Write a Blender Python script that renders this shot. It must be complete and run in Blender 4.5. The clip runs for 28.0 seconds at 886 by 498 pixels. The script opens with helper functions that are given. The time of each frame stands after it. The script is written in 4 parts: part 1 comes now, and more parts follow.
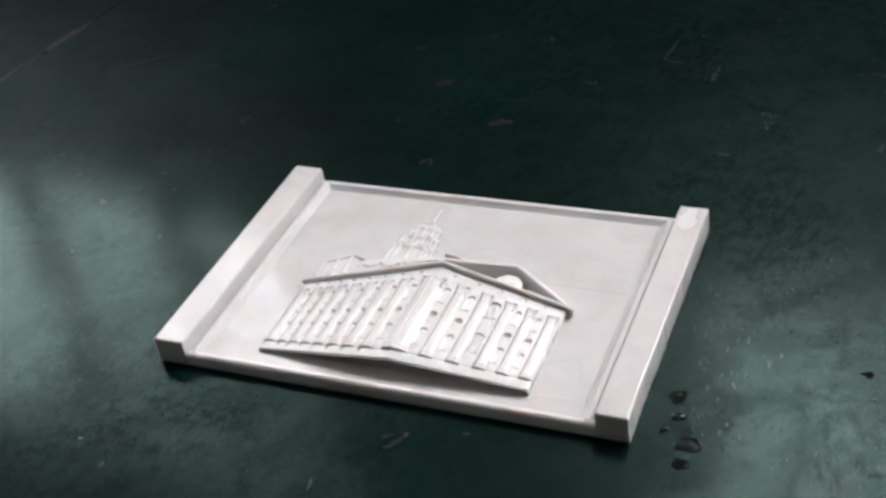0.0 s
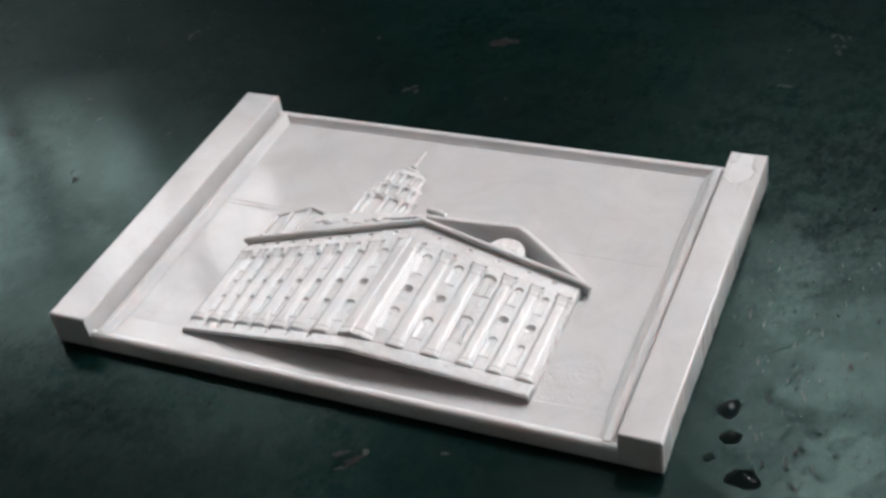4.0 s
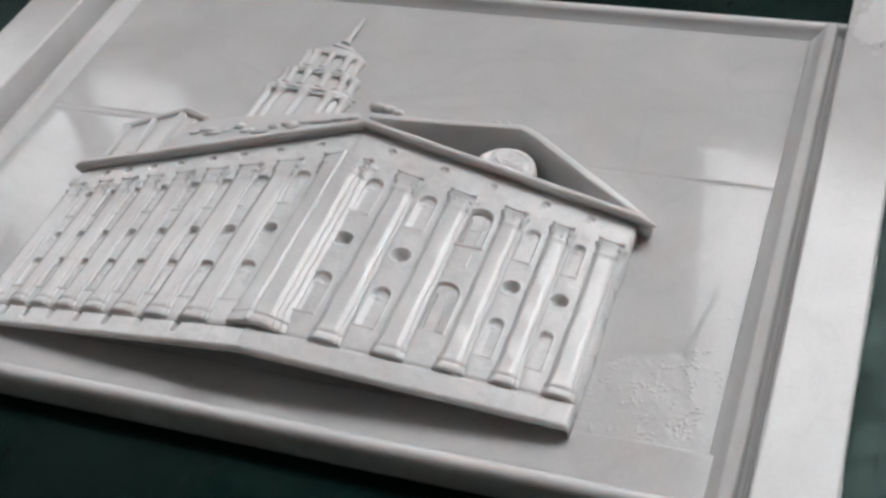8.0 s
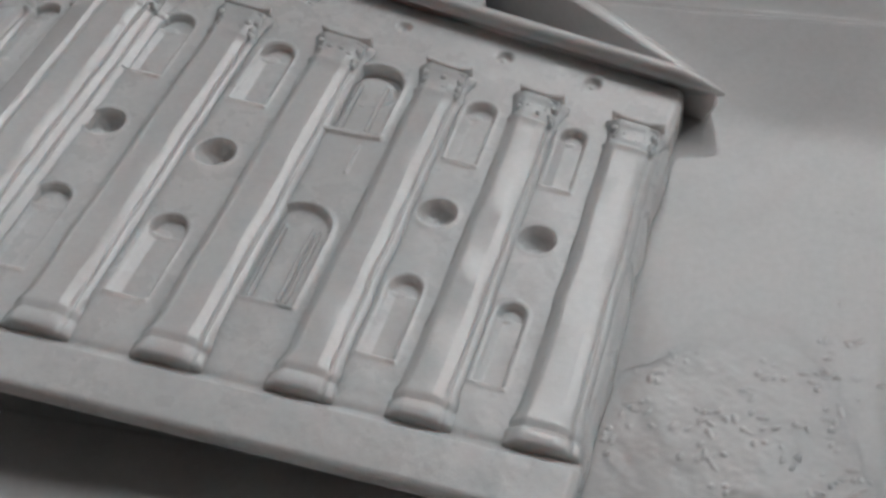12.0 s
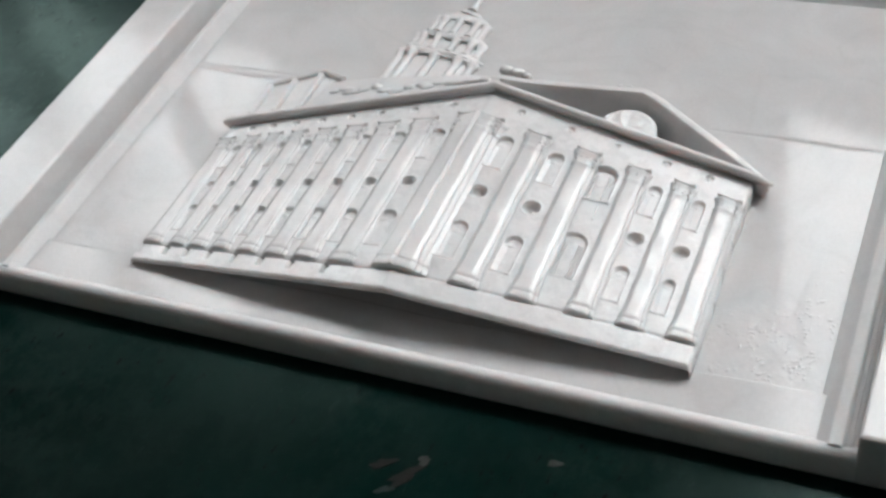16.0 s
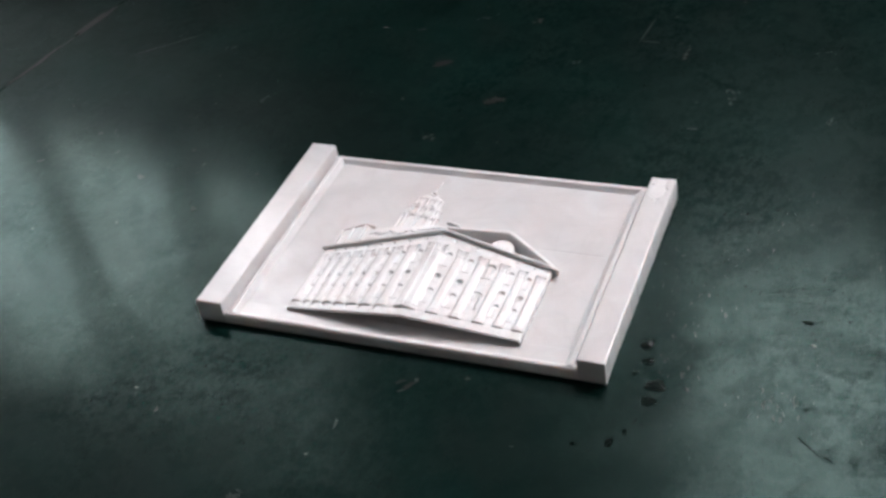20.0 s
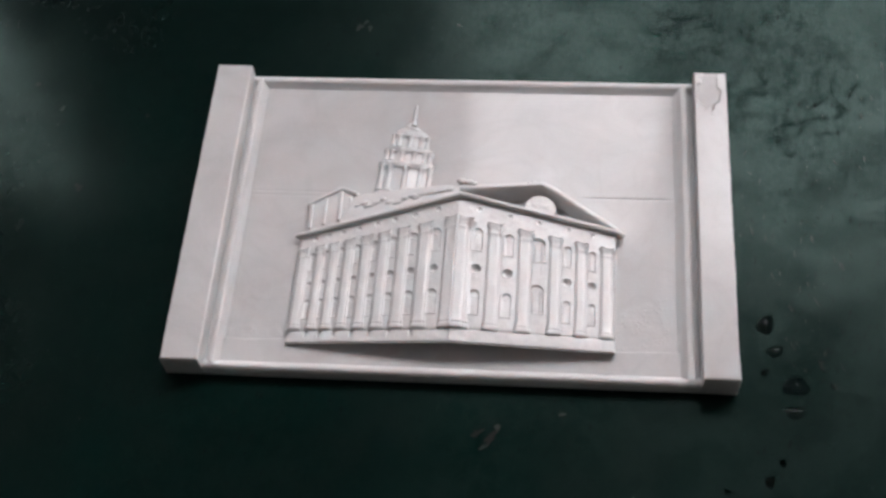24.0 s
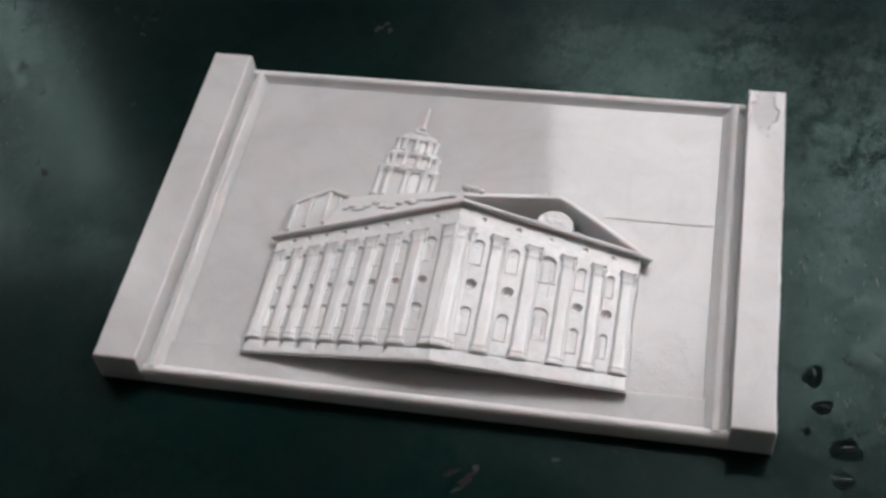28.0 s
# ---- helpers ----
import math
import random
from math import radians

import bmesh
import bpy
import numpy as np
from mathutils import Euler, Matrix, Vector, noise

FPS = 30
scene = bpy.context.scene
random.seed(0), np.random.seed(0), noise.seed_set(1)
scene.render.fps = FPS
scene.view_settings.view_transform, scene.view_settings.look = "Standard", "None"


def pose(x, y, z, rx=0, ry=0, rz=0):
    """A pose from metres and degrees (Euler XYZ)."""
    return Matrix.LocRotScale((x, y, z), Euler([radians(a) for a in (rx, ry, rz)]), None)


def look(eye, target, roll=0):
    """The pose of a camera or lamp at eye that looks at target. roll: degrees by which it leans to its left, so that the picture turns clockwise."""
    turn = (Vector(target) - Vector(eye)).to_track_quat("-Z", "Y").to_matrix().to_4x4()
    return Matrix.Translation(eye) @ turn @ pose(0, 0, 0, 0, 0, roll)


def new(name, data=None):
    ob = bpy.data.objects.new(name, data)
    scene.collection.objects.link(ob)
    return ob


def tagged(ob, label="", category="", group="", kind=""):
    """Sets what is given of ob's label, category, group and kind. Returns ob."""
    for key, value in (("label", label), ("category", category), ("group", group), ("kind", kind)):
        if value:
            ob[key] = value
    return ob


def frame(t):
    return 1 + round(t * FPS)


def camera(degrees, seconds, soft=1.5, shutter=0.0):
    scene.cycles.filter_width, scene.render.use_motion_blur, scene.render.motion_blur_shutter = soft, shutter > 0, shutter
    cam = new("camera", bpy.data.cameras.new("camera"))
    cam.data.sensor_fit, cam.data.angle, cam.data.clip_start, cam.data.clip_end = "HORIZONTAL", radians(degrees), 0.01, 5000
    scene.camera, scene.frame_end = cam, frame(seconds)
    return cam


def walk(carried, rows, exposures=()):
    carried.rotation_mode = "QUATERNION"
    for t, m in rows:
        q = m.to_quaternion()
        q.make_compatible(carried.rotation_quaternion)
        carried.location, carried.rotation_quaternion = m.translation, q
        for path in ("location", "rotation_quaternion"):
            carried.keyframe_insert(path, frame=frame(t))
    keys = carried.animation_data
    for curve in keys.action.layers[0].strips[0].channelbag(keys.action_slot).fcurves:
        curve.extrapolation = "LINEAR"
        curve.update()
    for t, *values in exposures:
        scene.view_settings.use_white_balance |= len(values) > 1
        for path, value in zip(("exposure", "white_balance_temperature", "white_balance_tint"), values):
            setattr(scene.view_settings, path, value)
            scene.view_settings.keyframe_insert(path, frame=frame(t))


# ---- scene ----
# The eye, the point it looks at and its roll, second by second.
PATH = [
    (0, (0.3254, -0.6059, 0.5364), (0.2128, -0.3908, 0.3601), -9.88),
    (0.5, (0.3090, -0.5624, 0.4961), (0.1891, -0.3503, 0.3210), -11.52),
    (1, (0.2860, -0.5107, 0.4543), (0.1668, -0.2994, 0.2778), -11.92),
    (1.5, (0.2659, -0.4719, 0.4245), (0.1440, -0.2668, 0.2427), -13.49),
    (2, (0.2584, -0.4592, 0.4170), (0.1377, -0.2544, 0.2340), -13.05),
    (2.5, (0.2612, -0.4594, 0.4185), (0.1487, -0.2498, 0.2358), -11.17),
    (4.5, (0.2668, -0.4433, 0.4312), (0.1532, -0.2416, 0.2404), -9.85),
    (5, (0.2427, -0.4089, 0.4028), (0.1314, -0.2066, 0.2113), -10.84),
    (5.5, (0.2293, -0.3846, 0.3709), (0.1076, -0.1805, 0.1878), -12.20),
    (6, (0.2094, -0.3567, 0.3439), (0.0857, -0.1531, 0.1615), -12.44),
    (6.5, (0.1949, -0.3320, 0.3203), (0.0827, -0.1283, 0.1307), -11.00),
    (7, (0.1760, -0.3076, 0.2966), (0.0780, -0.1089, 0.0943), -9.35),
    (7.5, (0.1744, -0.3000, 0.2918), (0.0747, -0.1006, 0.0910), -9.98),
    (8, (0.1622, -0.2785, 0.2671), (0.0654, -0.0815, 0.0628), -10.08),
    (8.5, (0.1518, -0.2606, 0.2464), (0.0647, -0.0657, 0.0357), -9.07),
    (9, (0.1445, -0.2419, 0.2267), (0.0596, -0.0463, 0.0157), -8.95),
    (9.5, (0.1336, -0.2269, 0.2086), (0.0483, -0.0285, 0.0003), -8.34),
    (10, (0.1277, -0.2110, 0.1883), (0.0447, -0.0119, -0.0201), -7.97),
    (10.5, (0.1247, -0.1957, 0.1706), (0.0453, -0.0006, -0.0431), -7.83),
    (11, (0.1161, -0.1814, 0.1565), (0.0374, 0.0150, -0.0562), -7.36),
    (11.5, (0.1168, -0.1718, 0.1430), (0.0333, 0.0246, -0.0679), -7.99),
    (12, (0.1150, -0.1617, 0.1321), (0.0327, 0.0348, -0.0791), -8.10),
    (12.5, (0.1123, -0.1618, 0.1286), (0.0299, 0.0384, -0.0791), -7.48),
    (14.5, (0.1175, -0.1696, 0.1419), (0.0367, 0.0250, -0.0717), -7.95),
    (15, (0.1044, -0.1900, 0.1610), (0.0178, 0.0003, -0.0541), -8.50),
    (15.5, (0.1201, -0.2405, 0.2106), (0.0179, -0.0498, 0.0027), -10.76),
    (16, (0.1571, -0.3074, 0.2851), (0.0454, -0.1210, 0.0783), -12.18),
    (16.5, (0.1961, -0.3863, 0.3701), (0.0830, -0.2004, 0.1636), -12.43),
    (17, (0.2690, -0.4992, 0.4646), (0.1540, -0.3027, 0.2693), -11.81),
    (17.5, (0.3473, -0.6397, 0.5849), (0.2371, -0.4353, 0.3950), -10.69),
    (18, (0.3680, -0.6884, 0.6270), (0.2593, -0.4816, 0.4388), -10.31),
    (18.5, (0.3640, -0.6867, 0.6275), (0.2548, -0.4790, 0.4406), -10.23),
    (19, (0.3579, -0.6789, 0.6189), (0.2495, -0.4721, 0.4305), -10.55),
    (19.5, (0.3613, -0.6746, 0.6212), (0.2530, -0.4691, 0.4315), -11.08),
    (20, (0.3677, -0.6857, 0.6289), (0.2572, -0.4788, 0.4419), -11.02),
    (20.5, (0.3678, -0.7017, 0.6386), (0.2574, -0.4921, 0.4545), -10.60),
    (21, (0.3750, -0.7031, 0.7224), (0.2725, -0.5063, 0.5205), -10.97),
    (21.5, (0.4000, -0.7044, 0.9553), (0.3022, -0.5406, 0.7238), -15.51),
    (22, (0.3580, -0.6880, 1.0450), (0.2479, -0.4887, 0.7322), -13.96),
    (22.5, (0.2740, -0.6380, 1.0800), (0.1876, -0.4522, 0.7582), -12.41),
    (23, (0.1920, -0.5730, 1.0300), (0.1290, -0.4047, 0.7245), -10.86),
    (23.5, (0.1266, -0.5082, 0.9239), (0.0848, -0.3645, 0.6639), -9.31),
    (24, (0.0616, -0.4034, 0.6570), (0.0343, -0.2519, 0.3995), -7.08),
    (24.5, (0.0779, -0.4103, 0.5510), (0.0377, -0.2349, 0.3110), -3.11),
    (25, (0.1001, -0.4137, 0.5258), (0.0492, -0.2374, 0.2884), -5.96),
    (25.5, (0.1036, -0.4105, 0.5210), (0.0512, -0.2331, 0.2848), -6.60),
    (26, (0.1064, -0.4091, 0.5228), (0.0544, -0.2306, 0.2873), -7.14),
    (26.5, (0.1053, -0.4045, 0.5243), (0.0526, -0.2271, 0.2882), -7.61),
    (27, (0.1079, -0.4016, 0.5210), (0.0545, -0.2245, 0.2849), -7.95),
    (27.5, (0.1057, -0.4005, 0.5215), (0.0535, -0.2233, 0.2851), -7.68),
    (28, (0.1079, -0.3991, 0.5216), (0.0556, -0.2216, 0.2855), -7.64),
]
EXPOSURES = [
    (0.0, -0.04, 6420, 11), (1.0, -0.31, 6420, 11), (2.0, -0.38, 6410, 10), (5.0, -0.28, 6400, 9), (6.0, -0.50, 6370, 8), (7.0, -0.60, 6350, 8), (8.0, -0.78, 6350, 8), (9.0, -1.00, 6350, 8), (10.0, -1.14, 6350, 8), (11.0, -1.36, 6350, 7), (12.5, -1.60, 6350, 7), (14.5, -1.1, 6350, 7),
    (15.0, -0.95, 6350, 7), (16.0, -0.45, 6300, 6), (17.0, -0.17, 6330, 9), (18.0, 0.08, 6400, 14), (20.0, 0.0, 6400, 14), (21.5, 0.04, 6420, 14), (23.5, -0.36, 6470, 13), (24.0, -0.58, 6470, 14), (25.0, -0.72, 6520, 15), (26.0, -0.74, 6520, 16), (27.0, -0.66, 6480, 14), (28.0, -0.66, 6460, 12),
]
cam = camera(38, 28.0, soft=3.0)
walk(cam, [(t, look(eye, target, roll)) for t, eye, target, roll in PATH], EXPOSURES)

# ---- daylight: a pale overcast sky outside, coming in by high windows in the north wall ----
world = bpy.data.worlds.new("world")
scene.world = world
world.use_nodes = True
wn = world.node_tree
sky_node = wn.nodes.new("ShaderNodeTexSky")
sky_node.sky_type = "NISHITA"
sky_node.sun_disc = False
sky_node.sun_elevation, sky_node.sun_rotation = radians(40), radians(10)
wn.links.new(sky_node.outputs[0], wn.nodes["Background"].inputs[0])
wn.nodes["Background"].inputs[1].default_value = 0.1

FLOOR_Z = -0.80            # the table stands 0.8 m high; its top is z = 0
ROOM_TURN = -10.0          # the room's walls against the plaque's edges
ROOM = pose(0, 0, 0, 0, 0, ROOM_TURN)
NORTH = 1.46               # from the plaque to the window wall
# windows in the north wall: along the wall (to the east), bottom, width, height; and the hand-set strength of each lamp
WINDOWS = [(-0.20, 1.22, 0.52, 1.30), (0.505, 1.22, 0.79, 1.30), (1.45, 1.22, 0.90, 1.30), (-1.86, 1.43, 0.36, 1.35), (-2.39, 1.43, 0.54, 1.35), (-3.36, 1.43, 1.18, 1.35)]
BRIGHT = [1.0, 0.95, 1.35, 0.46, 0.52, 0.52]
WINDOW_WATTS = 26.0

for (wx, wz, ww, wh), share in zip(WINDOWS, BRIGHT):
    lamp = bpy.data.lights.new("window_daylight", "AREA")
    lamp.shape, lamp.size, lamp.size_y = "RECTANGLE", ww, wh
    lamp.energy, lamp.color = share * WINDOW_WATTS * ww * wh / 0.75, (1.0, 0.978, 0.985)
    ob = new("window_daylight", lamp)
    ob.matrix_world = ROOM @ pose(wx, NORTH + 0.03, wz + wh / 2, -90, 0, 0)


# ---- materials ----
def nodes_of(name):
    m = bpy.data.materials.new(name)
    m.use_nodes = True
    return m, m.node_tree, m.node_tree.nodes["Principled BSDF"]


def noise_node(nt, scale, detail=4.0, rough=0.55, space="Object", stretch=None, distortion=0.0):
    co = nt.nodes.new("ShaderNodeTexCoord")
    out = co.outputs[space]
    if stretch:
        mp = nt.nodes.new("ShaderNodeMapping")
        mp.inputs["Scale"].default_value = stretch
        nt.links.new(out, mp.inputs[0])
        out = mp.outputs[0]
    n = nt.nodes.new("ShaderNodeTexNoise")
    n.inputs["Scale"].default_value, n.inputs["Detail"].default_value = scale, detail
    n.inputs["Roughness"].default_value, n.inputs["Distortion"].default_value = rough, distortion
    nt.links.new(out, n.inputs["Vector"])
    return n.outputs[0]


def ramp(nt, src, stops):
    r = nt.nodes.new("ShaderNodeValToRGB")
    e = r.color_ramp.elements
    while len(e) < len(stops):
        e.new(0.5)
    for el, (p, c) in zip(e, stops):
        el.position = p
        el.color = (*c, 1) if isinstance(c, tuple) else (c, c, c, 1)
    nt.links.new(src, r.inputs[0])
    return r.outputs[0]


def mix(nt, fac, a, b, kind="MIX"):
    m = nt.nodes.new("ShaderNodeMix")
    m.data_type, m.blend_type = "RGBA", kind
    for sock, v in ((m.inputs[0], fac), (m.inputs[6], a), (m.inputs[7], b)):
        if isinstance(v, bpy.types.NodeSocket):
            nt.links.new(v, sock)
        elif isinstance(v, tuple):
            sock.default_value = (*v, 1)
        else:
            sock.default_value = v
    return m.outputs[2]


def bump(nt, bsdf, src, strength, distance, under=None):
    b = nt.nodes.new("ShaderNodeBump")
    b.inputs["Strength"].default_value, b.inputs["Distance"].default_value = strength, distance
    nt.links.new(src, b.inputs["Height"])
    if under is not None:
        nt.links.new(under, b.inputs["Normal"])
    nt.links.new(b.outputs[0], bsdf.inputs["Normal"])
    return b.outputs[0]


def marble_material(name, rough_lo, rough_hi, relief=1.0, tone=1.0, depth=0.0031):
    m, nt, p = nodes_of(name)
    cloud = ramp(nt, noise_node(nt, 22, 5, 0.6, distortion=0.8), [(0.30, (0.655 * tone, 0.642 * tone, 0.637 * tone)), (0.62, (0.74 * tone, 0.727 * tone, 0.722 * tone))])
    fine = ramp(nt, noise_node(nt, 900, 3, 0.6), [(0.3, 0.93), (0.7, 1.0)])
    vein = ramp(nt, noise_node(nt, 11, 3, 0.5, distortion=2.2), [(0.46, 1.0), (0.5, 0.965), (0.54, 1.0)])
    col = mix(nt, 1.0, mix(nt, 1.0, cloud, fine, "MULTIPLY"), vein, "MULTIPLY")
    nt.links.new(col, p.inputs["Base Color"])
    r = nt.nodes.new("ShaderNodeMapRange")
    r.inputs["To Min"].default_value, r.inputs["To Max"].default_value = rough_lo, rough_hi
    nt.links.new(noise_node(nt, 160, 4, 0.6), r.inputs[0])
    nt.links.new(r.outputs[0], p.inputs["Roughness"])
    p.inputs["Subsurface Weight"].default_value = 0.90
    p.inputs["Subsurface Radius"].default_value = (1.0, 0.83, 0.78)
    p.inputs["Subsurface Scale"].default_value = depth
    low = bump(nt, p, noise_node(nt, 320, 4, 0.6), 0.12 * relief, 0.0006)
    bump(nt, p, noise_node(nt, 2600, 2, 0.6), 0.17 * relief, 0.00012, low)
    return m


MARBLE = marble_material("carved_marble", 0.15, 0.27, 1.0, 1.02, 0.0023)
MARBLE.node_tree.nodes["Principled BSDF"].inputs["Specular IOR Level"].default_value = 0.55
WALL_MARBLE = marble_material("rubbed_wall_marble", 0.22, 0.34, 1.0, 1.02, 0.0040)
WALL_MARBLE.node_tree.nodes["Principled BSDF"].inputs["Specular IOR Level"].default_value = 0.55
POLISHED = marble_material("polished_marble", 0.05, 0.08, 0.06, 0.88)
POLISHED.node_tree.nodes["Principled BSDF"].inputs["Specular IOR Level"].default_value = 0.52
FRAME_MARBLE = marble_material("honed_marble", 0.42, 0.58, 0.6, 0.96)
FRAME_MARBLE.node_tree.nodes["Principled BSDF"].inputs["Specular IOR Level"].default_value = 0.35
TUFT_MARBLE = marble_material("tooled_marble", 0.07, 0.13, 0.15, 0.88)
TUFT_MARBLE.node_tree.nodes["Principled BSDF"].inputs["Specular IOR Level"].default_value = 0.38
BAR_MARBLE = marble_material("smooth_bar_marble", 0.06, 0.14, 0.40, 0.90)
BAR_MARBLE.node_tree.nodes["Principled BSDF"].inputs["Specular IOR Level"].default_value = 0.62


def table_material():
    m, nt, p = nodes_of("green_table_paint")
    base = ramp(nt, noise_node(nt, 6, 6, 0.62, distortion=0.5), [(0.30, (0.0004, 0.0046, 0.0037)), (0.55, (0.0008, 0.0077, 0.0060)), (0.75, (0.0015, 0.0112, 0.0090))])
    worn = ramp(nt, noise_node(nt, 18, 8, 0.65, distortion=0.4), [(0.50, 0.0), (0.80, 0.6)])
    col = mix(nt, worn, base, (0.0048, 0.0092, 0.0078))
    pits = ramp(nt, noise_node(nt, 330, 5, 0.62, stretch=(1.5, 0.45, 1.0)), [(0.605, 0.0), (0.640, 1.0)])
    patch = ramp(nt, noise_node(nt, 11, 5, 0.62), [(0.42, 0.0), (0.54, 1.0)])
    dark = mix(nt, 1.0, pits, patch, "MULTIPLY")
    col = mix(nt, dark, col, (0.003, 0.003, 0.003))
    nt.links.new(col, p.inputs["Base Color"])
    soft = ramp(nt, noise_node(nt, 15, 9, 0.66), [(0.30, 0.66), (0.48, 0.86), (0.68, 1.0)])
    flake = ramp(nt, noise_node(nt, 34, 12, 0.70), [(0.486, 0.70), (0.500, 1.0)])
    flake_small = ramp(nt, noise_node(nt, 120, 10, 0.70, stretch=(1, 0.7, 1)), [(0.468, 0.42), (0.490, 1.0)])
    grain = ramp(nt, noise_node(nt, 330, 5, 0.7, stretch=(1, 0.6, 1)), [(0.36, 0.36), (0.58, 1.0)])
    # the fine flaking comes in patches
    flaked = ramp(nt, noise_node(nt, 9, 6, 0.62, distortion=0.6), [(0.40, 0.12), (0.52, 0.55), (0.64, 1.0)])
    fine = mix(nt, flaked, (0.80, 0.80, 0.80), mix(nt, 1.0, flake_small, grain, "MULTIPLY"))
    cloud = mix(nt, 1.0, mix(nt, 1.0, soft, flake, "MULTIPLY"), fine, "MULTIPLY")
    # mirror share raised by position towards the west end, to strengthen the window reflections there
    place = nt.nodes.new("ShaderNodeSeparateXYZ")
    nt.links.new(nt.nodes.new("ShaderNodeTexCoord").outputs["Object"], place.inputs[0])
    west_gain = nt.nodes.new("ShaderNodeMapRange")
    west_gain.inputs["From Min"].default_value, west_gain.inputs["From Max"].default_value = -0.10, -0.24
    west_gain.inputs["To Min"].default_value, west_gain.inputs["To Max"].default_value = 0.69, 1.34
    nt.links.new(place.outputs[0], west_gain.inputs[0])
    # the reflection is also evened out and sharpened towards the west end
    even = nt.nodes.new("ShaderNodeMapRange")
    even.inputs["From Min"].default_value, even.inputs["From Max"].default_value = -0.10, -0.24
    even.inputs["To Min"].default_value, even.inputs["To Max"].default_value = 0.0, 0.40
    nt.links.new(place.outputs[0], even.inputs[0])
    rough = noise_node(nt, 10, 6, 0.6, distortion=0.5)
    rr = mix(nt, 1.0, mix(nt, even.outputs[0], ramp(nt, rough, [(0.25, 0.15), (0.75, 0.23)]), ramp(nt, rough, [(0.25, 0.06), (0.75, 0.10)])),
             ramp(nt, noise_node(nt, 75, 6, 0.7, distortion=0.4), [(0.3, 0.93), (0.7, 1.0)]), "MULTIPLY")
    shine = nt.nodes.new("ShaderNodeBsdfGlossy")
    shine.inputs["Color"].default_value = (0.68, 0.97, 0.89, 1)
    nt.links.new(mix(nt, dark, rr, (0.5, 0.5, 0.5)), shine.inputs["Roughness"])
    fres = nt.nodes.new("ShaderNodeFresnel")
    fres.inputs["IOR"].default_value = 1.40
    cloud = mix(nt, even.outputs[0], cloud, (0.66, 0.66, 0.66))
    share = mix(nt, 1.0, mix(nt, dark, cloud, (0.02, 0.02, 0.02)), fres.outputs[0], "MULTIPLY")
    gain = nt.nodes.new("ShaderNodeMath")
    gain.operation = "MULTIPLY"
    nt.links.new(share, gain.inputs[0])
    nt.links.new(west_gain.outputs[0], gain.inputs[1])
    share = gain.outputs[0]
    both = nt.nodes.new("ShaderNodeMixShader")
    nt.links.new(share, both.inputs[0])
    nt.links.new(p.outputs[0], both.inputs[1])
    nt.links.new(shine.outputs[0], both.inputs[2])
    nt.links.new(both.outputs[0], nt.nodes["Material Output"].inputs[0])
    p.inputs["Roughness"].default_value = 0.38
    nt.links.new(mix(nt, dark, mix(nt, 1.0, cloud, (0.07, 0.07, 0.07), "MULTIPLY"), (0.0, 0.0, 0.0)), p.inputs["Specular IOR Level"])
    p.inputs["Specular Tint"].default_value = (0.62, 1.0, 0.90, 1)
    low = bump(nt, p, noise_node(nt, 7, 3, 0.5), 0.025, 0.005)
    mid = bump(nt, p, noise_node(nt, 140, 6, 0.7, stretch=(1, 0.6, 1)), 0.016, 0.0006, low)
    nt.links.new(bump(nt, p, dark, 0.02, -0.0005, mid), shine.inputs["Normal"])
    return m


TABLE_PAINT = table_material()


def plain_material(name, colour, rough, scale=6.0, spread=0.12, bump_scale=60.0, bump_by=0.001, metal=0.0, spec=0.5):
    m, nt, p = nodes_of(name)
    lo, hi = tuple(c * (1 - spread) for c in colour), tuple(min(1, c * (1 + spread)) for c in colour)
    col = mix(nt, 1.0, ramp(nt, noise_node(nt, scale, 5, 0.6), [(0.3, lo), (0.7, hi)]), ramp(nt, noise_node(nt, scale * 12, 3, 0.6), [(0.3, 0.92), (0.7, 1.0)]), "MULTIPLY")
    nt.links.new(col, p.inputs["Base Color"])
    p.inputs["Roughness"].default_value, p.inputs["Metallic"].default_value = rough, metal
    p.inputs["Specular IOR Level"].default_value = spec
    bump(nt, p, noise_node(nt, bump_scale, 4, 0.6), 0.2, bump_by)
    return m


PLASTER = plain_material("wall_plaster", (0.06, 0.058, 0.055), 0.85)
# near black: the backlit window wall's shade is put into its colour
UNLIT_WALL = plain_material("unlit_wall", (0.009, 0.010, 0.010), 0.85)
CEILING_PAINT = plain_material("ceiling_paint", (0.18, 0.177, 0.17), 0.9)
CONCRETE = plain_material("floor_concrete", (0.06, 0.058, 0.055), 0.8, 3.0, 0.2)
FRAME_PAINT = plain_material("window_frame_paint", (0.10, 0.11, 0.11), 0.5)
CHIP = plain_material("bare_primer", (0.034, 0.036, 0.032), 0.6, 300, 0.3, 900, 0.0002, spec=0.12)
SCRATCH = plain_material("scratched_paint", (0.014, 0.020, 0.018), 0.5, 300, 0.3, 900, 0.0002, spec=0.15)
BROWN = plain_material("brown_stain", (0.011, 0.0088, 0.0078), 0.45, 300, 0.3, 900, 0.0002, spec=0.12)
RUBBED = plain_material("rubbed_brown_paint", (0.010, 0.0082, 0.0078), 0.5, 300, 0.3, 900, 0.0002, spec=0.10)
DARK_SPECK = plain_material("dark_pitted_paint", (0.0012, 0.0040, 0.0034), 0.8, 300, 0.3, 900, 0.0002, spec=0.05)
WET = plain_material("wetted_paint", (0.0026, 0.0105, 0.0085), 0.8, 300, 0.3, 900, 0.0002, spec=0.05)
STEEL = plain_material("table_steel", (0.03, 0.07, 0.06), 0.45)


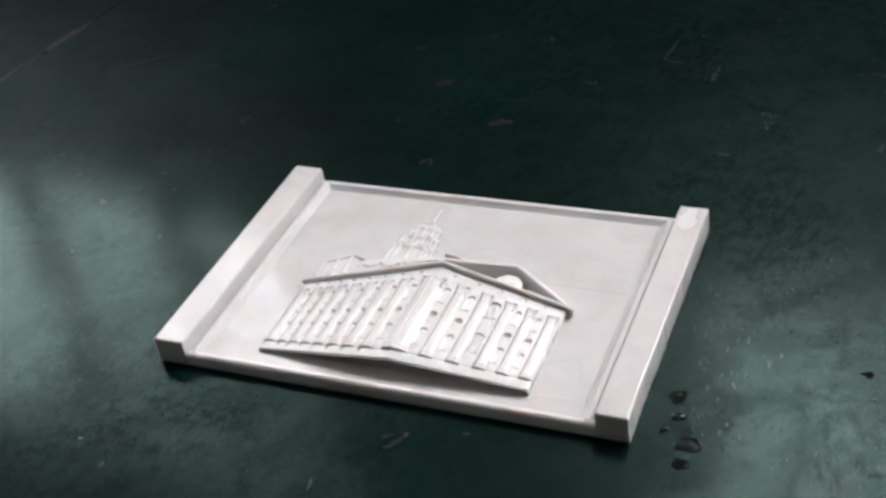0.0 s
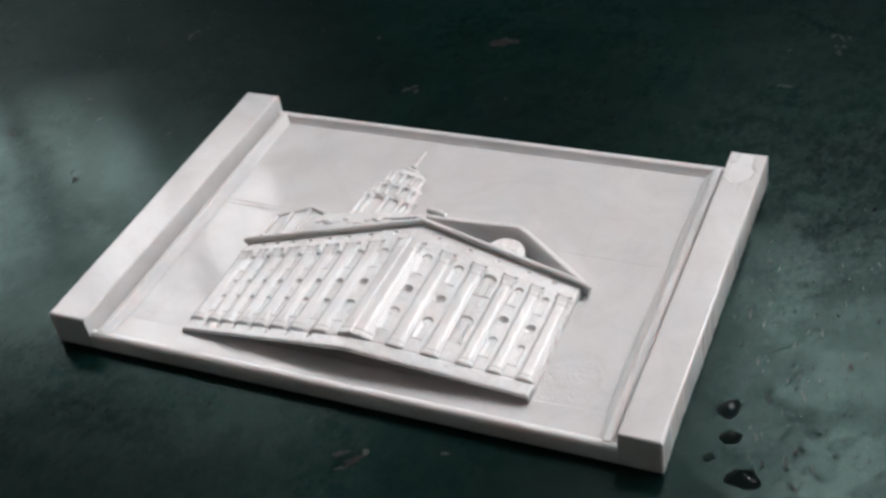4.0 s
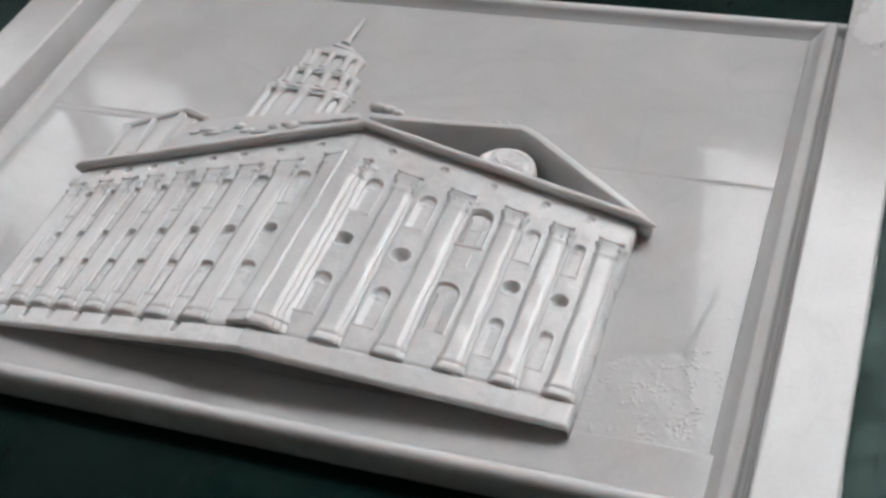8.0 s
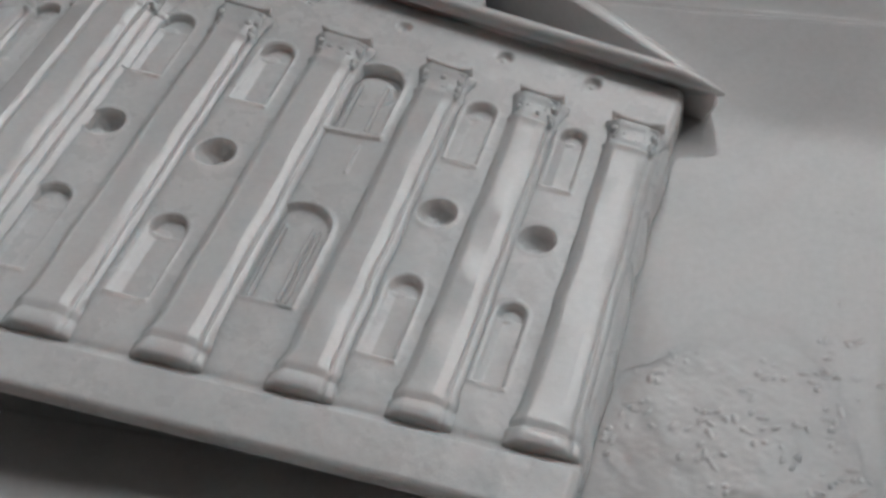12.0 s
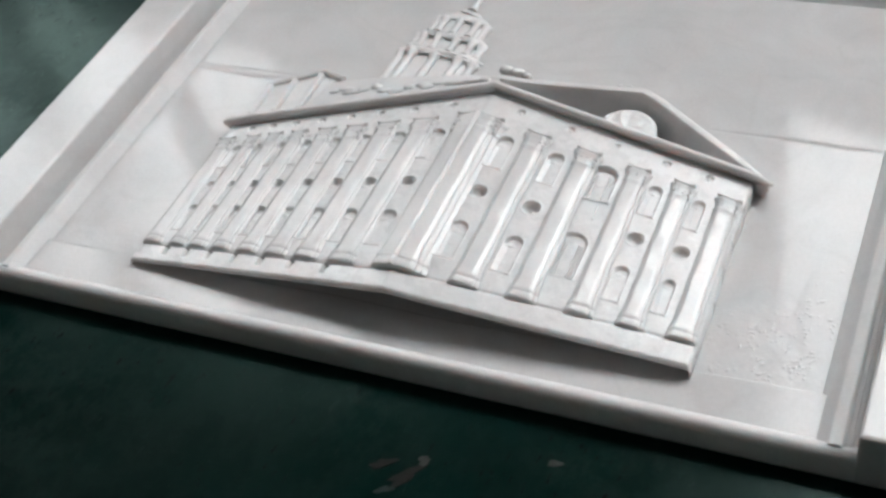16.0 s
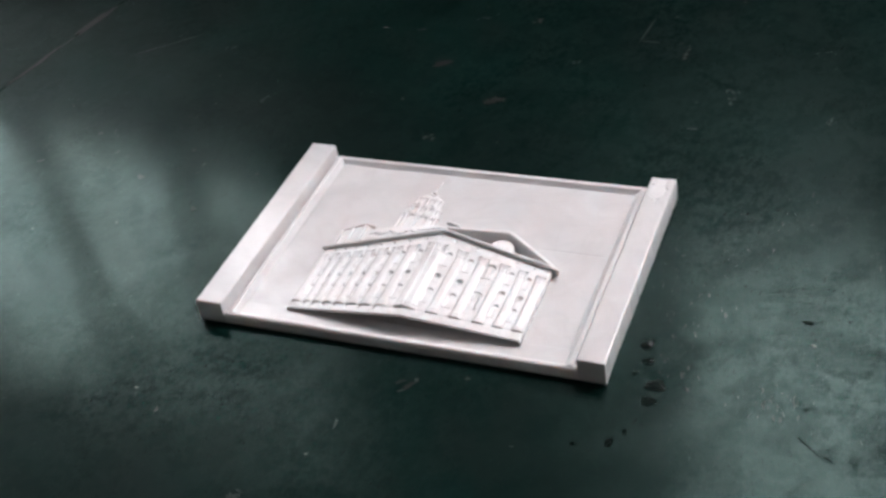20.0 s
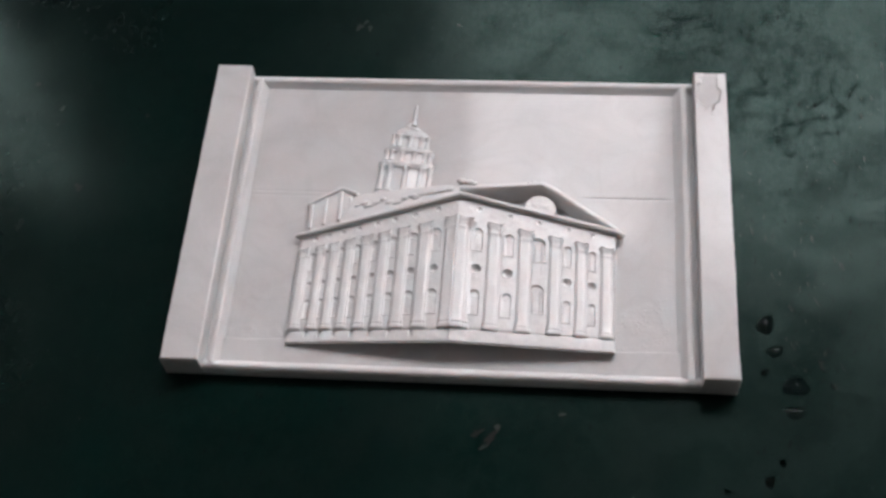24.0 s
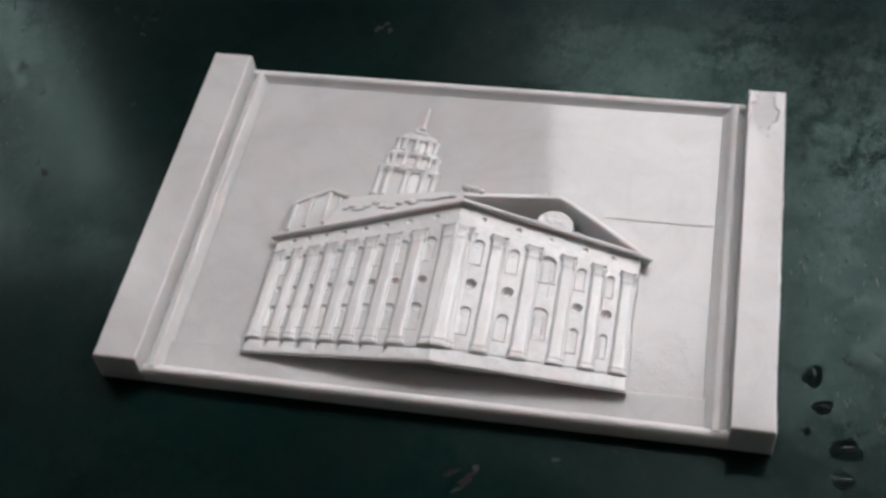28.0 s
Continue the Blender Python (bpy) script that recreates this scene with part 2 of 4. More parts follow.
def clear_material(name, ior, rough):
    m, nt, p = nodes_of(name)
    p.inputs["Base Color"].default_value = (1, 1, 1, 1)
    p.inputs["Transmission Weight"].default_value, p.inputs["IOR"].default_value, p.inputs["Roughness"].default_value = 1.0, ior, rough
    return m


WATER = clear_material("water", 1.33, 0.03)
GLASS = clear_material("window_glass", 1.45, 0.0)


# ---- mesh helpers ----
def part(name, bm, material, parent=None, label="", smooth=35):
    """One mesh object out of a bmesh, under its thing."""
    me = bpy.data.meshes.new(name)
    bm.normal_update()
    bm.to_mesh(me)
    bm.free()
    return mesh_part(name, me, material, parent, label, smooth)


def mesh_part(name, me, material, parent=None, label="", smooth=35):
    me.materials.append(material)
    if smooth:
        me.polygons.foreach_set("use_smooth", [True] * len(me.polygons))
        if smooth < 180:
            me.set_sharp_from_angle(angle=radians(smooth))
    ob = new(name, me)
    if parent is not None:
        ob.parent = parent
    if label:
        tagged(ob, label)
    return ob


def thing(name, label, category, group="", kind="", at=(0, 0, 0)):
    ob = new(name)
    ob.location = at
    ob.empty_display_size = 0.05
    return tagged(ob, label, category, group, kind)


def add_box(bm, x0, x1, y0, y1, z0, z1, bevel=0.0, seg=2):
    v = [bm.verts.new(p) for p in ((x0, y0, z0), (x1, y0, z0), (x1, y1, z0), (x0, y1, z0), (x0, y0, z1), (x1, y0, z1), (x1, y1, z1), (x0, y1, z1))]
    fs = [bm.faces.new([v[i] for i in q]) for q in ((3, 2, 1, 0), (4, 5, 6, 7), (0, 1, 5, 4), (1, 2, 6, 5), (2, 3, 7, 6), (3, 0, 4, 7))]
    if bevel:
        es = list({e for f in fs for e in f.edges})
        bmesh.ops.bevel(bm, geom=es, offset=bevel, segments=seg, affect="EDGES", profile=0.6)


def box(x0, x1, y0, y1, z0, z1, bevel=0.0, seg=2):
    bm = bmesh.new()
    add_box(bm, x0, x1, y0, y1, z0, z1, bevel, seg)
    return bm


def add_loft(bm, rows, closed=False):
    """A skin over rows of points; the first and last row are capped. closed: each row is a ring."""
    vs = [[bm.verts.new(p) for p in row] for row in rows]
    n = len(rows[0])
    for a, b in zip(vs, vs[1:]):
        for i in range(n if closed else n - 1):
            j = (i + 1) % n
            bm.faces.new((a[i], a[j], b[j], b[i]))
    if closed:
        bm.faces.new(list(reversed(vs[0])))
        bm.faces.new(vs[-1])
    return vs


def loft(rows, closed=False):
    bm = bmesh.new()
    add_loft(bm, rows, closed)
    bmesh.ops.recalc_face_normals(bm, faces=bm.faces[:])
    return bm


def prism(outline, z0, z1, bevel=0.0):
    """A plate with the given outline in plan; z1 may be a function of x and y."""
    top = z1 if callable(z1) else (lambda x, y: z1)
    bm = bmesh.new()
    lo = [bm.verts.new((x, y, z0)) for x, y in outline]
    hi = [bm.verts.new((x, y, top(x, y))) for x, y in outline]
    f = bm.faces.new(hi)
    bm.faces.new(list(reversed(lo)))
    n = len(lo)
    for i in range(n):
        j = (i + 1) % n
        bm.faces.new((lo[i], lo[j], hi[j], hi[i]))
    bmesh.ops.recalc_face_normals(bm, faces=bm.faces[:])
    if bevel:
        bmesh.ops.bevel(bm, geom=list(f.edges), offset=bevel, segments=3, affect="EDGES", profile=0.5)
    return bm


def grid_mesh(name, X, Y, Z, flip=False):
    """A mesh over arrays of places."""
    r, c = X.shape
    me = bpy.data.meshes.new(name)
    co = np.stack([X, Y, Z], -1).reshape(-1, 3)
    i = np.arange((r - 1) * c).reshape(r - 1, c)[:, :-1].ravel()
    q = np.stack([i, i + 1, i + c + 1, i + c], -1)
    if flip:
        q = q[:, ::-1]
    me.from_pydata(co.tolist(), [], q.tolist())
    me.update()
    return me


def fade(d, w):
    """1 inside (d < 0) going softly to 0 outside, over the width w."""
    s = np.clip(0.5 - d / w, 0, 1)
    return s * s * (3 - 2 * s)


def swept(path, section, closed_section=True, taper=()):
    """A bar along path (x, y, z): section gives (across, up) offsets; across lies in the plan. taper: scales for the last rows."""
    rows = []
    for i, p in enumerate(path):
        a, b = path[max(i - 1, 0)], path[min(i + 1, len(path) - 1)]
        dx, dy = b[0] - a[0], b[1] - a[1]
        ln = math.hypot(dx, dy)
        nx, ny = -dy / ln, dx / ln
        k = 1.0
        if 0 < i < len(path) - 1:
            d1 = Vector((p[0] - a[0], p[1] - a[1])).normalized()
            d2 = Vector((b[0] - p[0], b[1] - p[1])).normalized()
            k = 1 / max(0.5, math.cos(d1.angle(d2) / 2))
        m = i - len(path) + len(taper)
        z = taper[m] if m >= 0 else 1.0
        rows.append([(p[0] + nx * s * k * z, p[1] + ny * s * k * z, p[2] + u * z) for s, u in section])
    return loft(rows, closed_section)


def smooth_noise(X, Y, scale, seed):
    """Soft random heights between -1 and 1 over arrays of places."""
    rs = np.random.RandomState(seed)
    out = np.zeros_like(X)
    for k, amp in ((1, 0.6), (2.1, 0.3), (4.3, 0.15)):
        for _ in range(5):
            a, ph = rs.uniform(0, 2 * math.pi, 2)
            f = k * scale * rs.uniform(0.7, 1.3)
            out += amp / 2.2 * np.sin(f * (math.cos(a) * X + math.sin(a) * Y) + ph + 1.3 * np.sin(f * 0.7 * (math.sin(a) * X - math.cos(a) * Y)))
    return out


# ---- the room ----
def wall_with_openings(name, length, z0, z1, y0, thick, openings, material):
    """A wall along x, its inner face at y0, with openings (x, z, width, height) cut right through."""
    bm = bmesh.new()
    xs = sorted({-length[0], length[1], *[o[0] - o[2] / 2 for o in openings], *[o[0] + o[2] / 2 for o in openings]})
    for a, b in zip(xs, xs[1:]):
        hole = next((o for o in openings if abs((a + b) / 2 - o[0]) < o[2] / 2), None)
        if hole is None:
            add_box(bm, a, b, y0, y0 + thick, z0, z1)
        else:
            add_box(bm, a, b, y0, y0 + thick, z0, hole[1])
            add_box(bm, a, b, y0, y0 + thick, hole[1] + hole[3], z1)
    ob = part(name, bm, material, smooth=0)
    ob.matrix_world = ROOM
    return ob


WEST, EAST, SOUTH, TOP = 5.2, 2.6, 3.2, 3.10
tagged(wall_with_openings("wall_north", (WEST, EAST), FLOOR_Z, TOP, NORTH, 0.25, WINDOWS, UNLIT_WALL), "unseen workshop wall with high windows, coloured near black as unlit", "wall", kind="structure")
for name, (x0, x1, y0, y1) in dict(wall_south=(-WEST - 0.2, EAST + 0.2, -SOUTH - 0.2, -SOUTH), wall_west=(-WEST - 0.2, -WEST, -SOUTH, NORTH + 0.25), wall_east=(EAST, EAST + 0.2, -SOUTH, NORTH + 0.25)).items():
    ob = part(name, box(x0, x1, y0, y1, FLOOR_Z, TOP), PLASTER, smooth=0)
    ob.matrix_world = ROOM
    tagged(ob, "plain plastered workshop wall", "wall", kind="structure")
ob = part("floor", box(-WEST - 0.2, EAST + 0.2, -SOUTH - 0.2, NORTH + 0.25, FLOOR_Z - 0.1, FLOOR_Z), CONCRETE, smooth=0)
ob.matrix_world = ROOM
tagged(ob, "bare concrete workshop floor", "floor", kind="structure")
ob = part("ceiling", box(-WEST - 0.2, EAST + 0.2, -SOUTH - 0.2, NORTH + 0.25, TOP, TOP + 0.1), CEILING_PAINT, smooth=0)
ob.matrix_world = ROOM
tagged(ob, "pale painted ceiling", "ceiling", kind="structure")

for n, (wx, wz, ww, wh) in enumerate(WINDOWS):
    win = thing(f"window_{n + 1}", "window with a dark painted frame and clear panes", "window", "windows in the north wall", "structure")
    win.matrix_world = ROOM @ pose(wx, NORTH + 0.002, wz)
    for x0, x1, z0, z1 in ((-ww / 2, -ww / 2 + 0.02, 0, wh), (ww / 2 - 0.02, ww / 2, 0, wh), (-ww / 2 + 0.02, ww / 2 - 0.02, 0, 0.02), (-ww / 2 + 0.02, ww / 2 - 0.02, wh - 0.02, wh)):
        part("window_frame", box(x0, x1, 0, 0.018, z0, z1), FRAME_PAINT, win, smooth=0)
    pane = part("pane", box(-ww / 2 + 0.02, ww / 2 - 0.02, 0.007, 0.011, 0.02, wh - 0.02), GLASS, win, smooth=0)
    pane.visible_shadow = False

# ---- the table ----
table = thing("work_table", "dark green painted work table, worn, scratched and spotted", "table", at=(0, 0, FLOOR_Z))
T0 = -FLOOR_Z
SEAM = -0.575              # joint between the two boards; the table stands square to the room
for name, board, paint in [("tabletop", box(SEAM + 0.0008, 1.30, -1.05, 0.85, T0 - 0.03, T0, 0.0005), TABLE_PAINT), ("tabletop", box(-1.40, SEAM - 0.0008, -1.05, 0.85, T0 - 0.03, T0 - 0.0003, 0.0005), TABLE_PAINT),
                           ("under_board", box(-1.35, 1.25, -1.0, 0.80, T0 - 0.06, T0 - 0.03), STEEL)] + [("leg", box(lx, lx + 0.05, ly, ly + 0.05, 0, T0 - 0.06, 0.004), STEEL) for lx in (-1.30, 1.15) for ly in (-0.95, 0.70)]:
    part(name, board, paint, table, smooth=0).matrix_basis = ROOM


def blotch(cx, cy, rx, ry, turn, seed, rough=0.35, n=22):
    """An uneven outline round a place."""
    rs = random.Random(seed)
    waves = [(k, rough * rs.uniform(0.2, 1.0) / k, rs.uniform(0, 6.28)) for k in (2, 3, 5, 7)]
    pts = []
    c, s = math.cos(turn), math.sin(turn)
    for i in range(n):
        a = 2 * math.pi * i / n
        k = 1 + sum(amp * math.sin(w * a + ph) for w, amp, ph in waves)
        x, y = rx * k * math.cos(a), ry * k * math.sin(a)
        pts.append((cx + c * x - s * y, cy + s * x + c * y))
    return pts


# worn marks in the paint: place, half length, half width, turn, kind
MARKS = [
    (0.030, -0.129, 0.0028, 0.0018, 0.6, CHIP), (0.027, -0.135, 0.008, 0.0024, 0.9, BROWN), (0.019, -0.133, 0.005, 0.0018, 0.3, BROWN), (0.023, -0.141, 0.004, 0.0013, 0.6, SCRATCH),
    (-0.035, 0.217, 0.012, 0.006, 0.3, BROWN), (-0.030, 0.220, 0.005, 0.003, 0.3, CHIP), (-0.105, 0.272, 0.016, 0.005, 0.4, BROWN),
    (0.119, 0.315, 0.003, 0.010, 0.1, CHIP), (0.073, 0.352, 0.0012, 0.028, -0.1, SCRATCH), (0.082, 0.333, 0.010, 0.0016, 0.0, SCRATCH),
    (-0.074, 0.154, 0.004, 0.004, 0.2, CHIP), (-0.340, 0.269, 0.005, 0.008, -0.6, SCRATCH), (-0.036, 0.360, 0.006, 0.005, 0.0, CHIP),
    (-0.091, 0.359, 0.010, 0.005, 0.3, SCRATCH), (-0.315, 0.054, 0.006, 0.003, -0.4, BROWN), (-0.257, 0.188, 0.003, 0.006, -0.5, SCRATCH),
    (0.065, -0.120, 0.0025, 0.0016, 0.5, CHIP), (-0.145, -0.198, 0.0022, 0.003, 0.1, BROWN), (-0.050, -0.254, 0.007, 0.006, 0.4, SCRATCH),
    (-0.344, 0.388, 0.010, 0.007, 0.3, SCRATCH), (-0.336, 0.392, 0.004, 0.003, 0.5, CHIP), (-0.420, 0.265, 0.0011, 0.046, -0.87, SCRATCH), (-0.433, 0.254, 0.0010, 0.016, -0.87, CHIP), (-0.398, 0.284, 0.0010, 0.010, -0.87, CHIP),
    (-0.531, 0.302, 0.0014, 0.010, -0.17, CHIP), (-0.537, 0.262, 0.0014, 0.012, -0.17, CHIP), (-0.530, 0.306, 0.0050, 0.060, -0.17, BROWN), (-0.546, 0.214, 0.0044, 0.040, -0.17, BROWN),
    (-0.010, -0.180, 0.0012, 0.007, 0.2, SCRATCH), (-0.172, -0.182, 0.0016, 0.0016, 0.2, CHIP), (0.115, -0.172, 0.0016, 0.0012, 0.2, CHIP),
    (0.240, 0.330, 0.010, 0.012, 0.4, SCRATCH), (0.300, 0.300, 0.008, 0.004, 0.1, SCRATCH), (0.310, -0.136, 0.006, 0.0008, -0.6, DARK_SPECK), (0.296, -0.128, 0.0008, 0.012, 0.85, DARK_SPECK),
    (0.280, -0.017, 0.006, 0.0026, 0.1, DARK_SPECK), (0.289, -0.014, 0.002, 0.0012, 0.2, DARK_SPECK), (0.291, -0.098, 0.0006, 0.006, 0.0, DARK_SPECK), (0.173, 0.245, 0.005, 0.014, 0.4, SCRATCH), (0.261, 0.224, 0.008, 0.005, 0.2, SCRATCH),
    (-0.395, 0.110, 0.004, 0.002, 0.4, BROWN), (-0.360, 0.085, 0.003, 0.002, 0.9, BROWN), (-0.430, 0.060, 0.004, 0.003, 0.1, BROWN),
    (-0.285, 0.100, 0.003, 0.002, 0.4, BROWN), (-0.240, 0.020, 0.003, 0.004, 0.2, BROWN), (-0.300, -0.010, 0.002, 0.002, 0.2, BROWN),
    (0.020, 0.290, 0.006, 0.003, 0.3, SCRATCH), (0.170, 0.260, 0.007, 0.004, 0.1, SCRATCH), (-0.190, 0.330, 0.003, 0.002, 0.1, CHIP),
    (-0.150, 0.330, 0.006, 0.002, 0.3, SCRATCH), (0.095, 0.380, 0.002, 0.002, 0, CHIP), (0.150, 0.200, 0.006, 0.002, 0.1, SCRATCH),
]
for n, (mx, my, rx, ry, turn, mat) in enumerate(MARKS):
    kind = "paint_chip" if mat is CHIP else "scratch" if mat is SCRATCH else "stain"
    top = T0 + (0.0002 if mat is not BROWN else 0.00015)
    if min(rx, ry) > 0.0028 and mat in (CHIP, SCRATCH):
        rs = random.Random(40 + n)
        for k in range(9):
            x, y, r = mx + rs.gauss(0, 0.55 * rx), my + rs.gauss(0, 0.55 * ry), rs.uniform(0.0004, 0.0013)
            part(kind, prism(blotch(x, y, r, r * rs.uniform(0.4, 2.6), turn + rs.gauss(0, 0.4), 60 * n + k, 0.8, 10), T0 - 0.001, top), mat, table, smooth=0)
    else:
        part(kind, prism(blotch(mx, my, 0.75 * rx, 0.7 * ry, turn, n, 0.9), T0 - 0.001, top), mat, table, smooth=0)
# small streaks in clusters, along the table's grain, and brown rubbed patches made of them
for c, (mx, my, rx, ry, count) in enumerate([(0.270, -0.090, 0.012, 0.010, 26), (0.206, -0.084, 0.008, 0.012, 22), (0.172, 0.022, 0.008, 0.022, 26), (0.215, 0.020, 0.006, 0.030, 20), (0.200, -0.045, 0.005, 0.015, 14), (0.262, -0.108, 0.010, 0.006, 12), (0.330, 0.055, 0.014, 0.010, 10),
                                             (0.245, 0.110, 0.014, 0.012, 14), (0.330, -0.080, 0.020, 0.020, 14), (0.235, 0.055, 0.020, 0.020, 16), (0.190, -0.020, 0.006, 0.020, 14), (-0.38, 0.10, 0.05, 0.03, 16), (-0.30, 0.15, 0.03, 0.04, 16), (-0.46, 0.16, 0.03, 0.05, 14), (-0.27, 0.06, 0.03, 0.03, 14), (0.40, 0.02, 0.03, 0.05, 12)]):
    rs = random.Random(300 + c)
    for n in range(count):
        x, y, r = mx + rs.gauss(0, rx), my + rs.gauss(0, ry), rs.uniform(0.0002, 0.0006)
        if abs(x) > 0.166 or abs(y) > 0.110:
            part("scratch", prism(blotch(x, y, r, r * rs.uniform(1.0, 6.0), rs.gauss(0.10, 0.25), 700 + 30 * c + n, 0.7, 10), T0 - 0.001, T0 + 0.0002), rs.choice((BROWN, RUBBED, RUBBED, DARK_SPECK)), table, smooth=0)
for n in range(46):
    rs = random.Random(900 + n)
    mx, my = rs.uniform(-0.6, 0.5), rs.uniform(-0.35, 0.45)
    if abs(mx) < 0.19 and abs(my) < 0.14:
        continue
    r = rs.uniform(0.0006, 0.0017)
    part("paint_chip", prism(blotch(mx, my, r, r * rs.uniform(0.5, 1.4), rs.uniform(0, 3), 500 + n, 0.6, 10), T0 - 0.001, T0 + 0.0002), rs.choice((CHIP, SCRATCH, BROWN)), table, smooth=0)


# water drops lying on the paint beside the plaque
def water_drop(cx, cy, r, seed):
    rs = random.Random(seed)
    ph = [rs.uniform(0, 6.28) for _ in range(3)]
    rows, n, m = [], 28, 7
    for k in range(m + 1):
        q = 1 - k / m
        rows.append([])
        for i in range(n):
            a = 2 * math.pi * i / n
            rad = r * (1 + 0.16 * math.sin(2 * a + ph[0]) + 0.10 * math.sin(3 * a + ph[1]) + 0.05 * math.sin(5 * a + ph[2]))
            up = 0.40 * r * (1 - q ** 2)
            rows[-1].append((max(q, 0.02) * rad * math.cos(a), max(q, 0.02) * rad * math.sin(a), up))
    bm = bmesh.new()
    base = add_loft(bm, rows, True)[0]
    bm.faces.remove(next(f for f in base[0].link_faces if len(f.verts) == n))
    bmesh.ops.recalc_face_normals(bm, faces=bm.faces[:])
    ob = part("water_drop", bm, WATER, smooth=60)
    ob.location = (cx, cy, 0.0003)
    part("wet_patch", prism([(1.03 * x, 1.03 * y) for x, y, _ in rows[0]], -0.0010, 0.00004), WET, ob, "dark wetted paint under the drop", smooth=0)
    return tagged(ob, "small clear water drop lying on the green table", "water drop", "water drops on the table")


for n, (cx, cy, r) in enumerate([(0.1778, -0.0604, 0.0050), (0.1824, -0.0767, 0.0040), (0.1761, -0.0898, 0.0021), (0.1926, -0.0978, 0.0062), (0.1912, -0.1132, 0.0044),
                                 (0.1830, -0.1426, 0.0020), (0.1756, -0.1537, 0.0030), (0.1531, -0.1600, 0.0016)]):
    water_drop(cx, cy, r, n)

# ---- the marble plaque ----
W, D, H = 0.320, 0.2086, 0.0190
SKY = 0.0056               # level of the polished picture ground
plaque = thing("relief_plaque", "white marble plaque with a columned temple carved in relief", "plaque")


def side_bar(x0, x1, seed):
    """A bar with soft, slightly chipped edges; its top is a fine grid."""
    n, m = 56, 340
    cx, cy = (x0 + x1) / 2, 0.0
    U, V = np.meshgrid(np.linspace(-1, 1, n), np.linspace(-1, 1, m))
    U, V = np.sin(U * math.pi / 2) * 0.5 + U * 0.5, V + 0.06 * np.sin(V * math.pi) / math.pi
    wear = 0.00028 * smooth_noise(U * 0.001 + seed, V * D / 2, 150, seed + 5) + 0.00012 * smooth_noise(U * 0.001, V * D / 2, 700, seed + 6)
    X, Y = cx + U * (x1 - x0) / 2 + wear * np.sign(U) * np.clip((np.abs(U) - 0.6) / 0.4, 0, 1) ** 2 * (U * cx > 0), cy + V * D / 2
    edge = np.minimum((x1 - x0) / 2 - np.abs(X - cx), D / 2 - np.abs(Y - cy))
    chip = 0.00035 * np.clip(smooth_noise(X, Y, 420, seed) + 0.25 * smooth_noise(X, Y, 1500, seed + 1) - 0.35, 0, 1)
    r = 0.0010 + chip
    Z = H - r + np.sqrt(np.maximum(r * r - np.maximum(r - edge, 0) ** 2, 0)) + 0.00004 * smooth_noise(X, Y, 55, seed + 2) + 0.000022 * smooth_noise(X, Y, 190, seed + 3)
    if x0 > 0:
        d = np.hypot((X - cx + 0.0008) / 0.0066, (Y - 0.0935) / 0.0195) - 1 + 0.30 * smooth_noise(X, Y, 230, 77) + 0.10 * smooth_noise(X, Y, 900, 78)
        Z -= (0.0002 + 0.055 * np.clip(0.1044 - Y, 0, 0.03)) * fade(d, 0.22)
    X, Y, Z = (np.pad(q, 1, mode="edge") for q in (X, Y, Z))
    Z[0], Z[-1], Z[:, 0], Z[:, -1] = 0, 0, 0, 0
    ob = mesh_part("side_bar", grid_mesh("side_bar", X, Y, Z), BAR_MARBLE, plaque, "raised plain marble bar along the edge", 50)
    if x0 > 0:
        # the bottom of the worn scoop is dull
        ob.data.materials.append(FRAME_MARBLE)
        dull = np.pad(d, 1, mode="edge")[:-1, :-1] < -0.16
        ob.data.polygons.foreach_set("material_index", dull.ravel().astype(int).tolist())
    return ob


IN_W, IN_E = -0.1380, 0.1404              # inner faces of the bars
side_bar(-W / 2, IN_W, 61)
side_bar(IN_E, W / 2, 67)
SX, SY0, SY1 = 0.1285, -0.0972, 0.0968   # picture ground: half width, lower and upper edge

# backing slab with the picture ground, its two fine horizontal lines slightly sunk
gx, gy = np.meshgrid(np.linspace(-SX - 0.001, SX + 0.001, 520), np.linspace(SY0 - 0.001, SY1 + 0.001, 400))
gz = SKY + 0.00003 * smooth_noise(gx, gy, 60, 3)
for y0, x0, x1, dep in ((0.0150, -0.1285, -0.088, 0.00030), (0.0180, -0.1285, -0.078, 0.00028), (0.0182, 0.074, 0.1285, 0.00035)):
    gz -= dep * np.exp(-(((gy - y0 - 0.004 * (np.abs(gx) - 0.1) * 0.3) / 0.00045) ** 2)) * fade(np.maximum(x0 - gx, gx - x1), 0.012)
gz += 0.0007 * fade(gy + 0.0832 + 0.0004 * np.sin(gx * 90), 0.0007)
# the hollow behind the front cornice is cut deep into the slab
hollow = np.maximum.reduce([0.003 - gx, gx - 0.090, 0.0082 - 0.204 * (gx - 0.001) - gy, gy - 0.0150 - 0.110 * (gx - 0.001), gy - 0.0195 + 0.690 * (gx - 0.052)])
gz -= 0.0040 * fade(hollow + 0.0006, 0.0010)
mesh_part("picture_ground", grid_mesh("picture_ground", gx, gy, gz), POLISHED, plaque, "polished flat marble ground", 180)
part("slab", box(IN_W - 0.001, IN_E + 0.001, -D / 2 + 0.0006, D / 2 - 0.0006, 0, SKY - 0.0046, 0.0004), MARBLE, plaque)


def moulding(points, a, b, along):
    """A profile (in from the outer edge, height) run from a to b."""
    rows = []
    for t in np.linspace(a, b, 24):
        if along == "y":
            rows.append([(x, t, z) for x, z in points])
        else:
            rows.append([(t, y, z) for y, z in points])
    return loft(rows, True)


